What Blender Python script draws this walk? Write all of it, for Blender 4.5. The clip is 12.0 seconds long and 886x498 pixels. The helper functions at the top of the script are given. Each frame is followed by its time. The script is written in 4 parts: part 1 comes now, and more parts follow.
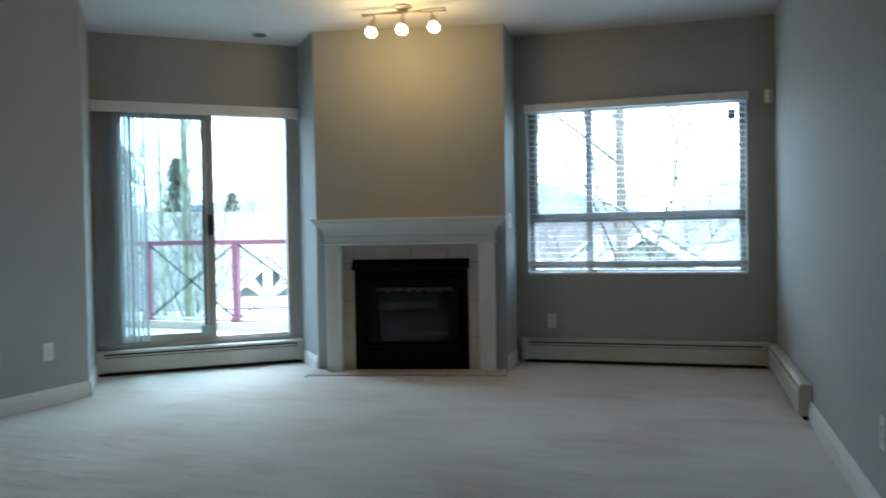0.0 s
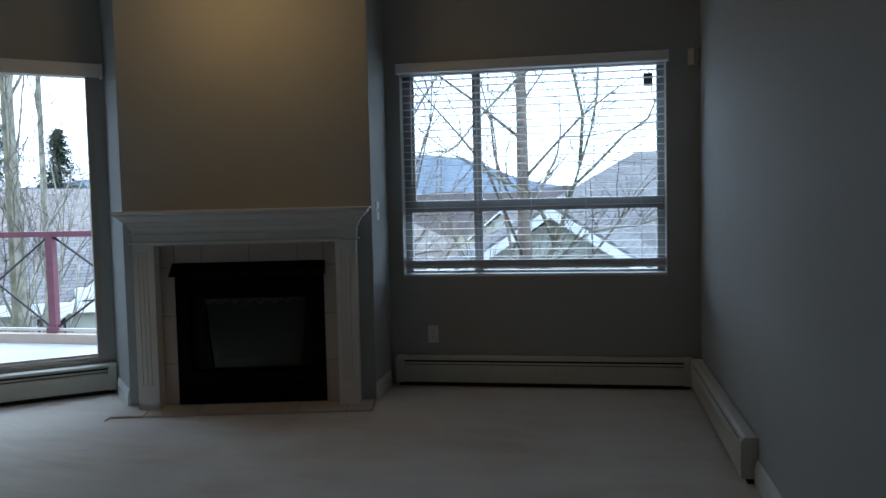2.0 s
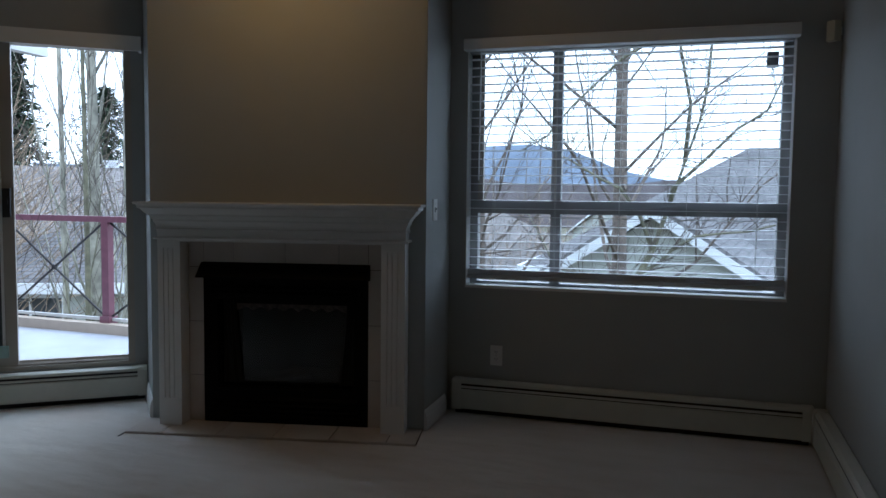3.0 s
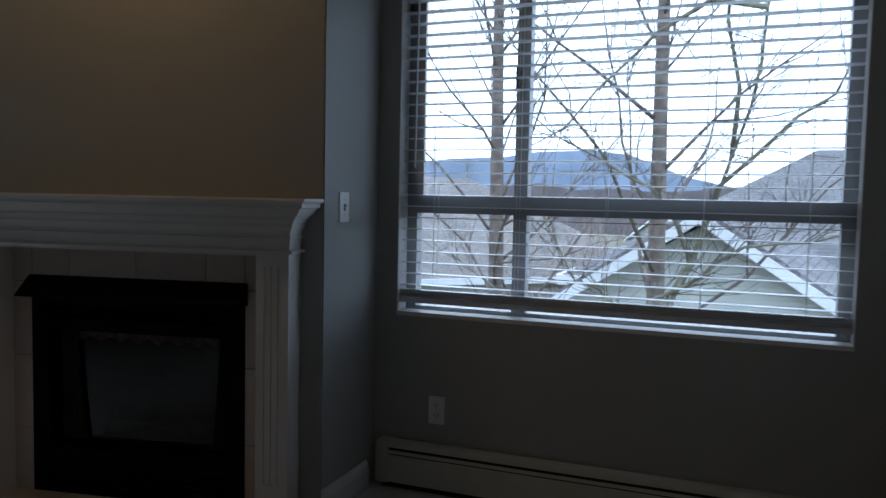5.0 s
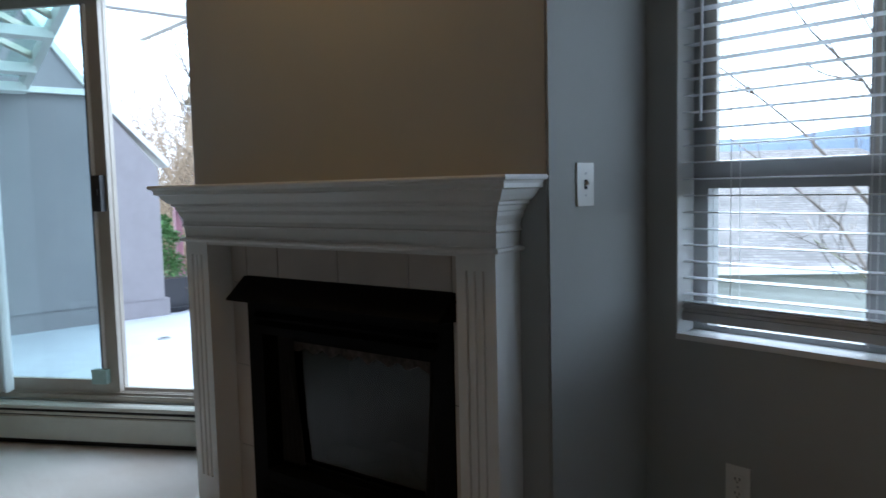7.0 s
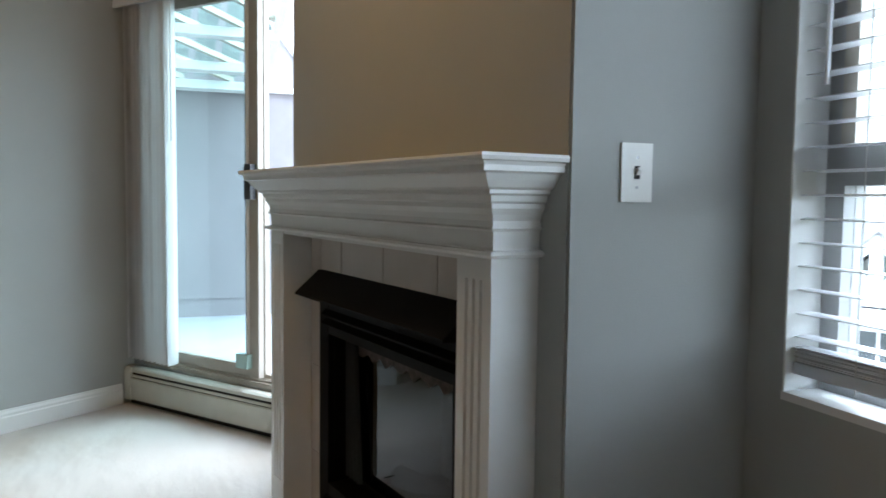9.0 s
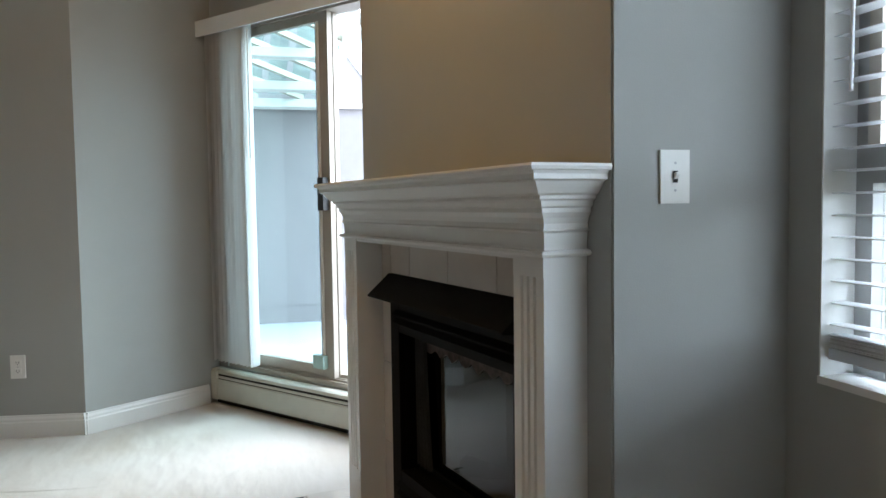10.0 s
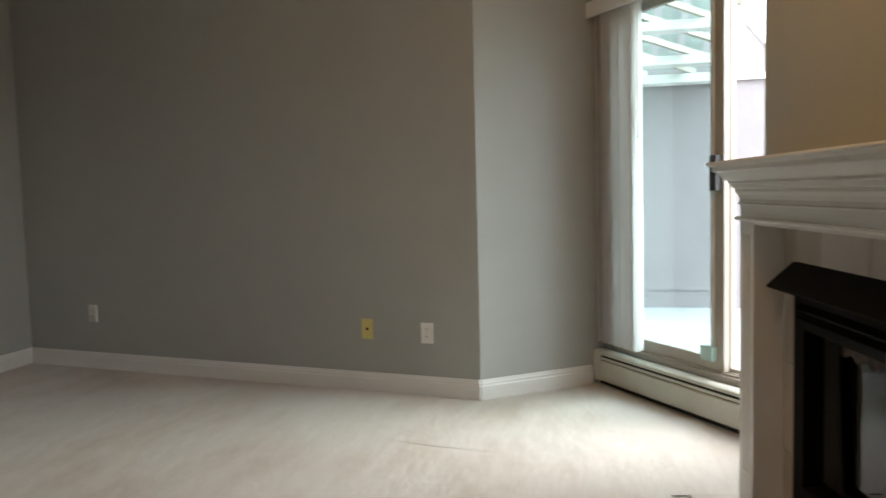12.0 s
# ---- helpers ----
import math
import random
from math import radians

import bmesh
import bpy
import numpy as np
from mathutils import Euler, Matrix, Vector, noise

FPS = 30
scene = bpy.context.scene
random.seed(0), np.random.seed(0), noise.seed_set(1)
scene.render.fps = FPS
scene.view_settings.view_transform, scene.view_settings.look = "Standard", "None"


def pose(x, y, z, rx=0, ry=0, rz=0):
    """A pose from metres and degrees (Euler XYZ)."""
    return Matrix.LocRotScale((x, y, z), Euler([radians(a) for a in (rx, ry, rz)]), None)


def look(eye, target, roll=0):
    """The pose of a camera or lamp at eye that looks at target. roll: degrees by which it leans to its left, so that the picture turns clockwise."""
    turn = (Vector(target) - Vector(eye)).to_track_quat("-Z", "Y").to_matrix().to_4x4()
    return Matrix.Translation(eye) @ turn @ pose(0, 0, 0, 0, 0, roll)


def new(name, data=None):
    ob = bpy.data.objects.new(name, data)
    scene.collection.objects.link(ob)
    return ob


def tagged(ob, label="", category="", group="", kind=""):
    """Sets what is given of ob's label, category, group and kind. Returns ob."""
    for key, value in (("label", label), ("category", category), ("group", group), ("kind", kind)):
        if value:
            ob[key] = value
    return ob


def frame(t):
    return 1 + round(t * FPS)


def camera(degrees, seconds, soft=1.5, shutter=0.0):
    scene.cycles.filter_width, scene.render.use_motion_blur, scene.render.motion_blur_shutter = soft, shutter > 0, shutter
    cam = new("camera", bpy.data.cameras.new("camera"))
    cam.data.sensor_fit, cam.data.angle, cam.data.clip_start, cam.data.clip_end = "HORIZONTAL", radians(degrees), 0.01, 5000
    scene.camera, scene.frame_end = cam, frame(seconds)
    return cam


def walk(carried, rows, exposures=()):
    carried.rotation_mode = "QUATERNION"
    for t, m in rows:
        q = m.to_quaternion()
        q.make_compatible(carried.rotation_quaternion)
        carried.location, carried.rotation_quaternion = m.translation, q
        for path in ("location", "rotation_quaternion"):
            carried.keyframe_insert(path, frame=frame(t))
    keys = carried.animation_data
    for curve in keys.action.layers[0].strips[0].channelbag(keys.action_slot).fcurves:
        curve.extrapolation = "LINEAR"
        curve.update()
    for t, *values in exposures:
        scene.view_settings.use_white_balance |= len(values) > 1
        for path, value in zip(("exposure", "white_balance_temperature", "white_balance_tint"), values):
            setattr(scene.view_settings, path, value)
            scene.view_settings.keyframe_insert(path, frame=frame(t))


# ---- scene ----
cam = camera(60.5, 12.0, shutter=0.3)
PATH = [
    (0, (0.411, 1.992, 1.096), (-0.143, 3.913, 1.059), -1.0),
    (0.5, (0.466, 2.228, 1.201), (0.127, 4.192, 1.032), -3.3),
    (1, (0.511, 2.591, 1.244), (0.099, 4.541, 1.079), -1.0),
    (1.5, (0.451, 2.996, 1.251), (0.046, 4.952, 1.166), -1.2),
    (2, (0.431, 3.341, 1.221), (0.105, 5.311, 1.11), -1.3),
    (2.5, (0.441, 3.724, 1.284), (-0.039, 5.661, 1.147), -0.4),
    (4.5, (0.65, 5.168, 1.246), (-0.009, 7.053, 1.13), 1.4),
    (5, (0.675, 5.477, 1.24), (-0.05, 7.336, 1.113), 1.2),
    (5.5, (0.702, 5.777, 1.236), (-0.25, 7.527, 1.069), 1.2),
    (6, (0.628, 6.007, 1.225), (-0.541, 7.616, 1.021), -1.1),
    (6.5, (0.508, 6.206, 1.224), (-0.747, 7.751, 1.031), -1.0),
    (7, (0.514, 6.457, 1.212), (-0.976, 7.78, 1.046), -1.4),
    (9, (0.517, 7.245, 1.152), (-1.355, 7.936, 1.016), 0.7),
    (9.5, (0.613, 7.204, 1.147), (-1.314, 7.723, 1.017), 0.3),
    (10, (0.701, 7.201, 1.152), (-1.226, 7.726, 1.035), -0.8),
    (10.5, (0.712, 7.274, 1.153), (-1.236, 7.711, 1.037), -0.6),
    (11, (0.695, 7.301, 1.161), (-1.292, 7.486, 1.022), -1.3),
    (11.5, (0.666, 7.297, 1.134), (-1.321, 7.12, 0.99), -0.4),
    (12, (0.596, 7.204, 1.153), (-1.345, 6.744, 1.006), -1.5),
]
EXPOSURES = [(0.0, 2.2, 4900, -5), (0.6, 1.5, 4950, 0), (1.5, 1.05, 5050, 1), (2.5, 0.45, 5120, 5), (4.5, 0.35, 5100, 7), (6.0, 0.55, 5100, 8), (7.0, 1.2, 5250, 5), (9.0, 2.25, 5600, 4), (10.5, 2.42, 5880, 5), (11.2, 2.5, 6180, 7), (12.0, 2.35, 6600, 8)]
walk(cam, [(t, look(eye, target, roll)) for t, eye, target, roll in PATH], EXPOSURES)

# ---- world, sun, lamps ----
SKY, SUN, LAMP_POWER = 0.185, 0.7, 0.9
world = bpy.data.worlds.new("overcast")
scene.world = world
world.use_nodes = True
wn, wl = world.node_tree.nodes, world.node_tree.links
wn.clear()
w_out, w_bg = wn.new("ShaderNodeOutputWorld"), wn.new("ShaderNodeBackground")
w_sky = wn.new("ShaderNodeTexSky")
w_sky.sky_type, w_sky.sun_disc = "NISHITA", False
w_sky.sun_elevation, w_sky.sun_rotation = radians(38), radians(339.5)
w_mix, w_co, w_map = wn.new("ShaderNodeMixRGB"), wn.new("ShaderNodeTexCoord"), wn.new("ShaderNodeMapping")
w_noise, w_ramp = wn.new("ShaderNodeTexNoise"), wn.new("ShaderNodeValToRGB")
w_map.inputs["Scale"].default_value = (1.2, 1.2, 4.0)
w_noise.inputs["Scale"].default_value, w_noise.inputs["Detail"].default_value = 2.6, 7.0
w_ramp.color_ramp.elements[0].position, w_ramp.color_ramp.elements[1].position = 0.30, 0.50
w_mix.inputs["Color2"].default_value = (12.5, 13.1, 14.1, 1)
w_bg.inputs["Strength"].default_value = SKY
wl.new(w_co.outputs["Generated"], w_map.inputs["Vector"])
wl.new(w_map.outputs[0], w_noise.inputs["Vector"])
wl.new(w_noise.outputs[0], w_ramp.inputs[0])
wl.new(w_ramp.outputs[0], w_mix.inputs[0])
wl.new(w_sky.outputs[0], w_mix.inputs["Color1"])
wl.new(w_mix.outputs[0], w_bg.inputs["Color"])
wl.new(w_bg.outputs[0], w_out.inputs[0])

sun = new("sun", bpy.data.lights.new("sun", "SUN"))
sun.data.energy, sun.data.angle, sun.data.color = SUN, radians(40), (1.0, 0.96, 0.9)
sun.matrix_world = look((0, 0, 30), (0.35 * 16, -0.937 * 16, 30 - 12.5))


# ---- materials ----
def mat(name, color, rough=0.6, metal=0.0, vary=0.0, scale=8.0, bump=0.0, bump_scale=200.0, stain=0.0, spec=0.5, island=0.0, coords="Object"):
    """A principled material with a base colour that varies at two scales and a fine relief."""
    m = bpy.data.materials.new(name)
    m.use_nodes = True
    n, l = m.node_tree.nodes, m.node_tree.links
    b = n["Principled BSDF"]
    b.inputs["Roughness"].default_value, b.inputs["Metallic"].default_value = rough, metal
    b.inputs["Specular IOR Level"].default_value = spec
    b.inputs["Base Color"].default_value = (*color, 1)
    if vary or bump or stain or island:
        co = n.new("ShaderNodeTexCoord")
        last = None
        if vary or stain or island:
            rgb = n.new("ShaderNodeRGB")
            rgb.outputs[0].default_value = (*color, 1)
            last = rgb.outputs[0]
            for amount, sc in ((vary, scale), (stain, scale * 0.12)):
                if amount:
                    t = n.new("ShaderNodeTexNoise")
                    t.inputs["Scale"].default_value, t.inputs["Detail"].default_value = sc, 4
                    l.new(co.outputs[coords], t.inputs["Vector"])
                    r = n.new("ShaderNodeMapRange")
                    r.inputs["From Min"].default_value, r.inputs["From Max"].default_value = 0.3, 0.7
                    r.inputs["To Min"].default_value, r.inputs["To Max"].default_value = 1 - amount, 1 + amount
                    l.new(t.outputs[0], r.inputs["Value"])
                    h = n.new("ShaderNodeVectorMath")
                    h.operation = "SCALE"
                    l.new(last, h.inputs[0])
                    l.new(r.outputs[0], h.inputs["Scale"])
                    last = h.outputs[0]
            if island:
                g = n.new("ShaderNodeNewGeometry")
                r = n.new("ShaderNodeMapRange")
                r.inputs["To Min"].default_value, r.inputs["To Max"].default_value = 1 - island, 1 + island
                l.new(g.outputs["Random Per Island"], r.inputs["Value"])
                h = n.new("ShaderNodeVectorMath")
                h.operation = "SCALE"
                l.new(last, h.inputs[0])
                l.new(r.outputs[0], h.inputs["Scale"])
                last = h.outputs[0]
            l.new(last, b.inputs["Base Color"])
        if bump:
            t = n.new("ShaderNodeTexNoise")
            t.inputs["Scale"].default_value, t.inputs["Detail"].default_value = bump_scale, 3
            l.new(co.outputs[coords], t.inputs["Vector"])
            u = n.new("ShaderNodeBump")
            u.inputs["Strength"].default_value, u.inputs["Distance"].default_value = bump, 0.004
            l.new(t.outputs[0], u.inputs["Height"])
            l.new(u.outputs[0], b.inputs["Normal"])
    return m


def glass_mat(name, tint, amount=1.0):
    """A thin pane: it lets light through with a slight tint and mirrors by its angle."""
    m = bpy.data.materials.new(name)
    m.use_nodes = True
    n, l = m.node_tree.nodes, m.node_tree.links
    n.remove(n["Principled BSDF"])
    out = n["Material Output"]
    tr, gl, mx, fr = n.new("ShaderNodeBsdfTransparent"), n.new("ShaderNodeBsdfGlossy"), n.new("ShaderNodeMixShader"), n.new("ShaderNodeLayerWeight")
    pw_, sc_ = n.new("ShaderNodeMath"), n.new("ShaderNodeMath")
    pw_.operation, pw_.inputs[1].default_value = "POWER", 5.0
    sc_.operation, sc_.inputs[1].default_value, sc_.inputs[2].default_value = "MULTIPLY_ADD", 0.9, 0.04
    fr.inputs["Blend"].default_value = 0.5
    tr.inputs[0].default_value = (*tint, 1)
    gl.inputs["Roughness"].default_value = 0.01
    gl.inputs[0].default_value = (amount, amount, amount, 1)
    l.new(fr.outputs["Facing"], pw_.inputs[0])
    l.new(pw_.outputs[0], sc_.inputs[0])
    l.new(sc_.outputs[0], mx.inputs[0])
    l.new(tr.outputs[0], mx.inputs[1])
    l.new(gl.outputs[0], mx.inputs[2])
    l.new(mx.outputs[0], out.inputs[0])
    return m


def glow_mat(name, color, strength):
    m = bpy.data.materials.new(name)
    m.use_nodes = True
    b = m.node_tree.nodes["Principled BSDF"]
    b.inputs["Base Color"].default_value = (0.9, 0.88, 0.82, 1)
    b.inputs["Emission Color"].default_value = (*color, 1)
    b.inputs["Emission Strength"].default_value = strength
    return m


def carpet_mat():
    """Cut pile: tufts, brushed lay that turns light and dark, tan traffic stains."""
    m = mat("carpet", (0.66, 0.605, 0.54), 0.95, spec=0.08)
    n, l = m.node_tree.nodes, m.node_tree.links
    b, co = n["Principled BSDF"], n.new("ShaderNodeTexCoord")
    b.inputs["Sheen Weight"].default_value, b.inputs["Sheen Roughness"].default_value = 0.25, 0.6

    def noise_(scale, detail, stretch=(1, 1, 1), turn=0.0):
        mp, t = n.new("ShaderNodeMapping"), n.new("ShaderNodeTexNoise")
        mp.inputs["Scale"].default_value, mp.inputs["Rotation"].default_value = stretch, (0, 0, radians(turn))
        t.inputs["Scale"].default_value, t.inputs["Detail"].default_value = scale, detail
        l.new(co.outputs["Object"], mp.inputs[0])
        l.new(mp.outputs[0], t.inputs["Vector"])
        return t.outputs[0]

    def span(src, a, b_, lo, hi):
        r = n.new("ShaderNodeMapRange")
        for k, v in zip(("From Min", "From Max", "To Min", "To Max"), (a, b_, lo, hi)):
            r.inputs[k].default_value = v
        l.new(src, r.inputs["Value"])
        return r.outputs[0]

    def blend(fac, a, c):
        x = n.new("ShaderNodeMixRGB")
        l.new(fac, x.inputs[0])
        for k, v in ((1, a), (2, c)):
            if isinstance(v, tuple):
                x.inputs[k].default_value = (*v, 1)
            else:
                l.new(v, x.inputs[k])
        return x.outputs[0]

    stain = blend(span(noise_(1.3, 8), 0.44, 0.66, 0.0, 0.85), (0.62, 0.575, 0.515), (0.50, 0.415, 0.33))
    lay = blend(span(noise_(2.2, 4, (1, 3.2, 1), 32), 0.40, 0.60, 0.0, 0.45), stain, (0.68, 0.635, 0.58))
    tuft = blend(span(noise_(160, 3), 0.3, 0.7, 0.0, 0.35), lay, (0.50, 0.45, 0.39))
    l.new(tuft, b.inputs["Base Color"])
    add, bp = n.new("ShaderNodeMath"), n.new("ShaderNodeBump")
    add.operation, add.inputs[1].default_value = "MULTIPLY_ADD", 5.0
    bp.inputs["Strength"].default_value, bp.inputs["Distance"].default_value = 0.42, 0.005
    l.new(noise_(5.0, 5, (1, 2.5, 1), 30), add.inputs[0])
    l.new(noise_(380, 2), add.inputs[2])
    l.new(add.outputs[0], bp.inputs["Height"])
    l.new(bp.outputs[0], b.inputs["Normal"])
    return m


def roof_mat(name, color):
    """Asphalt shingle: staggered tabs in courses."""
    m = mat(name, color, 0.95, vary=0.12, scale=6, stain=0.15, spec=0.1)
    n, l = m.node_tree.nodes, m.node_tree.links
    b = n["Principled BSDF"]
    src = b.inputs["Base Color"].links[0].from_socket
    co, br, mul = n.new("ShaderNodeTexCoord"), n.new("ShaderNodeTexBrick"), n.new("ShaderNodeMixRGB")
    br.inputs["Scale"].default_value = 1.0
    br.inputs["Brick Width"].default_value, br.inputs["Row Height"].default_value, br.inputs["Mortar Size"].default_value = 0.3, 0.14, 0.012
    br.inputs["Color1"].default_value, br.inputs["Color2"].default_value, br.inputs["Mortar"].default_value = (1, 1, 1, 1), (0.75, 0.75, 0.75, 1), (0.45, 0.45, 0.45, 1)
    mul.blend_type = "MULTIPLY"
    mul.inputs[0].default_value = 1.0
    l.new(co.outputs["UV"], br.inputs["Vector"])
    l.new(src, mul.inputs["Color1"])
    l.new(br.outputs["Color"], mul.inputs["Color2"])
    l.new(mul.outputs[0], b.inputs["Base Color"])
    return m


M = dict(
    wall=mat("wall_paint", (0.385, 0.388, 0.366), 0.75, vary=0.015, scale=5, bump=0.12, bump_scale=260, stain=0.02, spec=0.3),
    ceiling=mat("ceiling_paint", (0.70, 0.70, 0.68), 0.9, bump=0.5, bump_scale=120, vary=0.02, scale=3, spec=0.2),
    trim=mat("trim_paint", (0.74, 0.73, 0.70), 0.42, vary=0.012, scale=9, bump=0.05, bump_scale=90),
    heater=mat("heater_enamel", (0.56, 0.55, 0.47), 0.38, vary=0.03, scale=14, bump=0.04, bump_scale=60),
    dark=mat("dark_gap", (0.015, 0.015, 0.015), 0.8),
    fin=mat("heater_fins", (0.25, 0.25, 0.25), 0.4, metal=0.9),
    black=mat("black_steel", (0.0035, 0.0035, 0.004), 0.6, spec=0.08, vary=0.1, scale=20, bump=0.05, bump_scale=300),
    black_matt=mat("black_matt", (0.004, 0.004, 0.004), 0.7, spec=0.08),
    log=mat("gas_log", (0.16, 0.11, 0.08), 0.9, vary=0.4, scale=14, bump=0.8, bump_scale=40),
    chain=mat("chain_mesh", (0.010, 0.0095, 0.009), 0.6, metal=0.3, vary=0.6, scale=220, bump=1.0, bump_scale=320),
    rusty=mat("stained_brick_lip", (0.07, 0.052, 0.045), 0.8, vary=0.5, scale=40),
    tile=mat("glazed_tile", (0.52, 0.46, 0.40), 0.28, vary=0.05, scale=7, stain=0.04),
    grout=mat("grout", (0.17, 0.145, 0.12), 0.9, vary=0.15, scale=40),
    plate=mat("white_plastic", (0.78, 0.77, 0.73), 0.35),
    plate_y=mat("yellowed_plastic", (0.66, 0.56, 0.20), 0.4),
    screw=mat("screw_metal", (0.5, 0.5, 0.5), 0.3, metal=1.0),
    alu=mat("champagne_aluminium", (0.42, 0.38, 0.32), 0.42, metal=0.35, vary=0.03, scale=12),
    alu_dark=mat("bronze_grey_aluminium", (0.36, 0.355, 0.345), 0.45, metal=0.1, vary=0.04, scale=12),
    gasket=mat("rubber_gasket", (0.05, 0.055, 0.055), 0.6),
    glass=glass_mat("window_glass", (0.97, 0.98, 0.98), 0.9),
    glass_blue=glass_mat("tinted_door_glass", (0.77, 0.85, 0.84), 1.0),
    fire_glass=glass_mat("firebox_glass", (0.30, 0.32, 0.33), 0.8),
    blind=mat("blind_slat", (0.86, 0.87, 0.89), 0.28, vary=0.02, scale=20),
    rail_grey=mat("blind_rail_grey", (0.58, 0.60, 0.64), 0.45, vary=0.03, scale=12),
    vane=mat("vertical_blind_vane", (0.64, 0.635, 0.63), 0.6, vary=0.02, scale=12, bump=0.1, bump_scale=400),
    cord=mat("blind_cord", (0.75, 0.75, 0.72), 0.8),
    handle=mat("black_handle", (0.02, 0.02, 0.02), 0.45),
    nickel=mat("brushed_nickel", (0.34, 0.30, 0.26), 0.35, metal=1.0),
    globe=glow_mat("frosted_lit_globe", (1.0, 0.66, 0.30), 5.0),
    cover=mat("smoke_grey_plastic", (0.10, 0.10, 0.10), 0.5),
    sensor=mat("beige_sensor_plastic", (0.52, 0.49, 0.36), 0.5),
    deck=mat("deck_membrane", (0.50, 0.51, 0.54), 0.55, vary=0.05, scale=5, stain=0.07, bump=0.2, bump_scale=60),
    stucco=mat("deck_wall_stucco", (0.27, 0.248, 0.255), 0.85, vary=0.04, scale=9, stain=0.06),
    curb=mat("tan_curb", (0.55, 0.44, 0.34), 0.6, vary=0.05, scale=10),
    maroon=mat("maroon_rail_paint", (0.21, 0.085, 0.11), 0.35, vary=0.08, scale=20),
    cable=mat("dark_rail_rod", (0.05, 0.045, 0.045), 0.5, metal=0.5),
    pergola=mat("white_canopy_beam", (0.70, 0.69, 0.66), 0.5, vary=0.04, scale=10),
    canopy_glass=glass_mat("canopy_glass", (0.84, 0.93, 0.90), 0.8),
    roof=roof_mat("grey_shingles", (0.22, 0.21, 0.205)),
    roof_b=roof_mat("brown_grey_shingles", (0.26, 0.235, 0.215)),
    siding=mat("house_siding", (0.47, 0.48, 0.43), 0.8, vary=0.05, scale=4, stain=0.06),
    house_trim=mat("white_house_trim", (0.75, 0.76, 0.76), 0.5, vary=0.05, scale=4),
    pane=mat("far_window_pane", (0.05, 0.06, 0.07), 0.08, spec=0.8),
    bark=mat("grey_bark", (0.16, 0.13, 0.105), 0.95, vary=0.35, scale=9, stain=0.3, bump=0.9, bump_scale=30),
    bark_moss=mat("mossy_bark", (0.17, 0.16, 0.105), 0.95, vary=0.45, scale=7, stain=0.35, bump=0.9, bump_scale=30),
    bark_pale=mat("pale_mossy_bark", (0.30, 0.285, 0.225), 0.95, vary=0.4, scale=7, stain=0.35, bump=0.9, bump_scale=30),
    lock=mat("greenish_clear_plastic", (0.40, 0.56, 0.52), 0.25, vary=0.05, scale=30),
    twig=mat("twig_bark", (0.10, 0.08, 0.065), 0.95),
    scrub=mat("brown_scrub_twigs", (0.34, 0.26, 0.18), 0.95, island=0.4),
    needle=mat("conifer_needles", (0.055, 0.08, 0.042), 0.9, island=0.5, vary=0.2, scale=1.5),
    shrub=mat("shrub_leaves", (0.08, 0.17, 0.045), 0.7, island=0.5),
    pot=mat("dark_plastic_pot", (0.03, 0.03, 0.035), 0.5),
    soil=mat("soil", (0.05, 0.035, 0.025), 0.95, vary=0.3, scale=60),
    ground=mat("winter_ground", (0.13, 0.12, 0.075), 0.95, vary=0.3, scale=0.4, stain=0.3),
    asphalt=mat("asphalt", (0.06, 0.06, 0.06), 0.9, vary=0.1, scale=2),
    # distance haze is mixed into the hill's base colour, pale and blue
    hill=mat("haze_tinted_hill", (0.25, 0.295, 0.375), 1.0, vary=0.15, scale=0.02, spec=0.0),
    hill_near=mat("wooded_ridge", (0.16, 0.14, 0.14), 1.0, vary=0.3, scale=0.15, spec=0.0),
    car=mat("parked_car_paint", (0.10, 0.13, 0.20), 0.25, metal=0.4),
    car_w=mat("white_car_paint", (0.7, 0.7, 0.7), 0.25),
    carpet=carpet_mat(),
)


# ---- mesh helpers ----
def finish(bm, material, name, bevel=0.0, seg=1, smooth=False):
    if bevel:
        bmesh.ops.bevel(bm, geom=[e for e in bm.edges if len(e.link_faces) == 2 and e.calc_face_angle(0) > 0.5], offset=bevel, segments=seg, profile=0.6, affect="EDGES", clamp_overlap=True)
    bmesh.ops.recalc_face_normals(bm, faces=bm.faces[:])
    me = bpy.data.meshes.new(name)
    bm.to_mesh(me)
    bm.free()
    me.materials.append(material)
    if smooth:
        me.polygons.foreach_set("use_smooth", [True] * len(me.polygons))
    return me


def part(name, bm, material, parent=None, label="", bevel=0.0, seg=1, smooth=False, kind=""):
    ob = new(name, finish(bm, material, name, bevel, seg, smooth))
    if parent:
        ob.parent = parent
    return tagged(ob, label=label, kind=kind)


def thing(name, label, category, m=None, group="", kind=""):
    ob = new(name)
    ob.empty_display_size = 0.1
    if m is not None:
        ob.matrix_world = m
    return tagged(ob, label, category, group, kind)


def box(lo, hi, bm=None, m=None):
    bm = bm or bmesh.new()
    vs = [bm.verts.new((x, y, z)) for x in (lo[0], hi[0]) for y in (lo[1], hi[1]) for z in (lo[2], hi[2])]
    for f in ((0, 1, 3, 2), (4, 6, 7, 5), (0, 4, 5, 1), (2, 3, 7, 6), (0, 2, 6, 4), (1, 5, 7, 3)):
        bm.faces.new([vs[i] for i in f])
    if m is not None:
        bmesh.ops.transform(bm, matrix=m, verts=vs)
    return bm


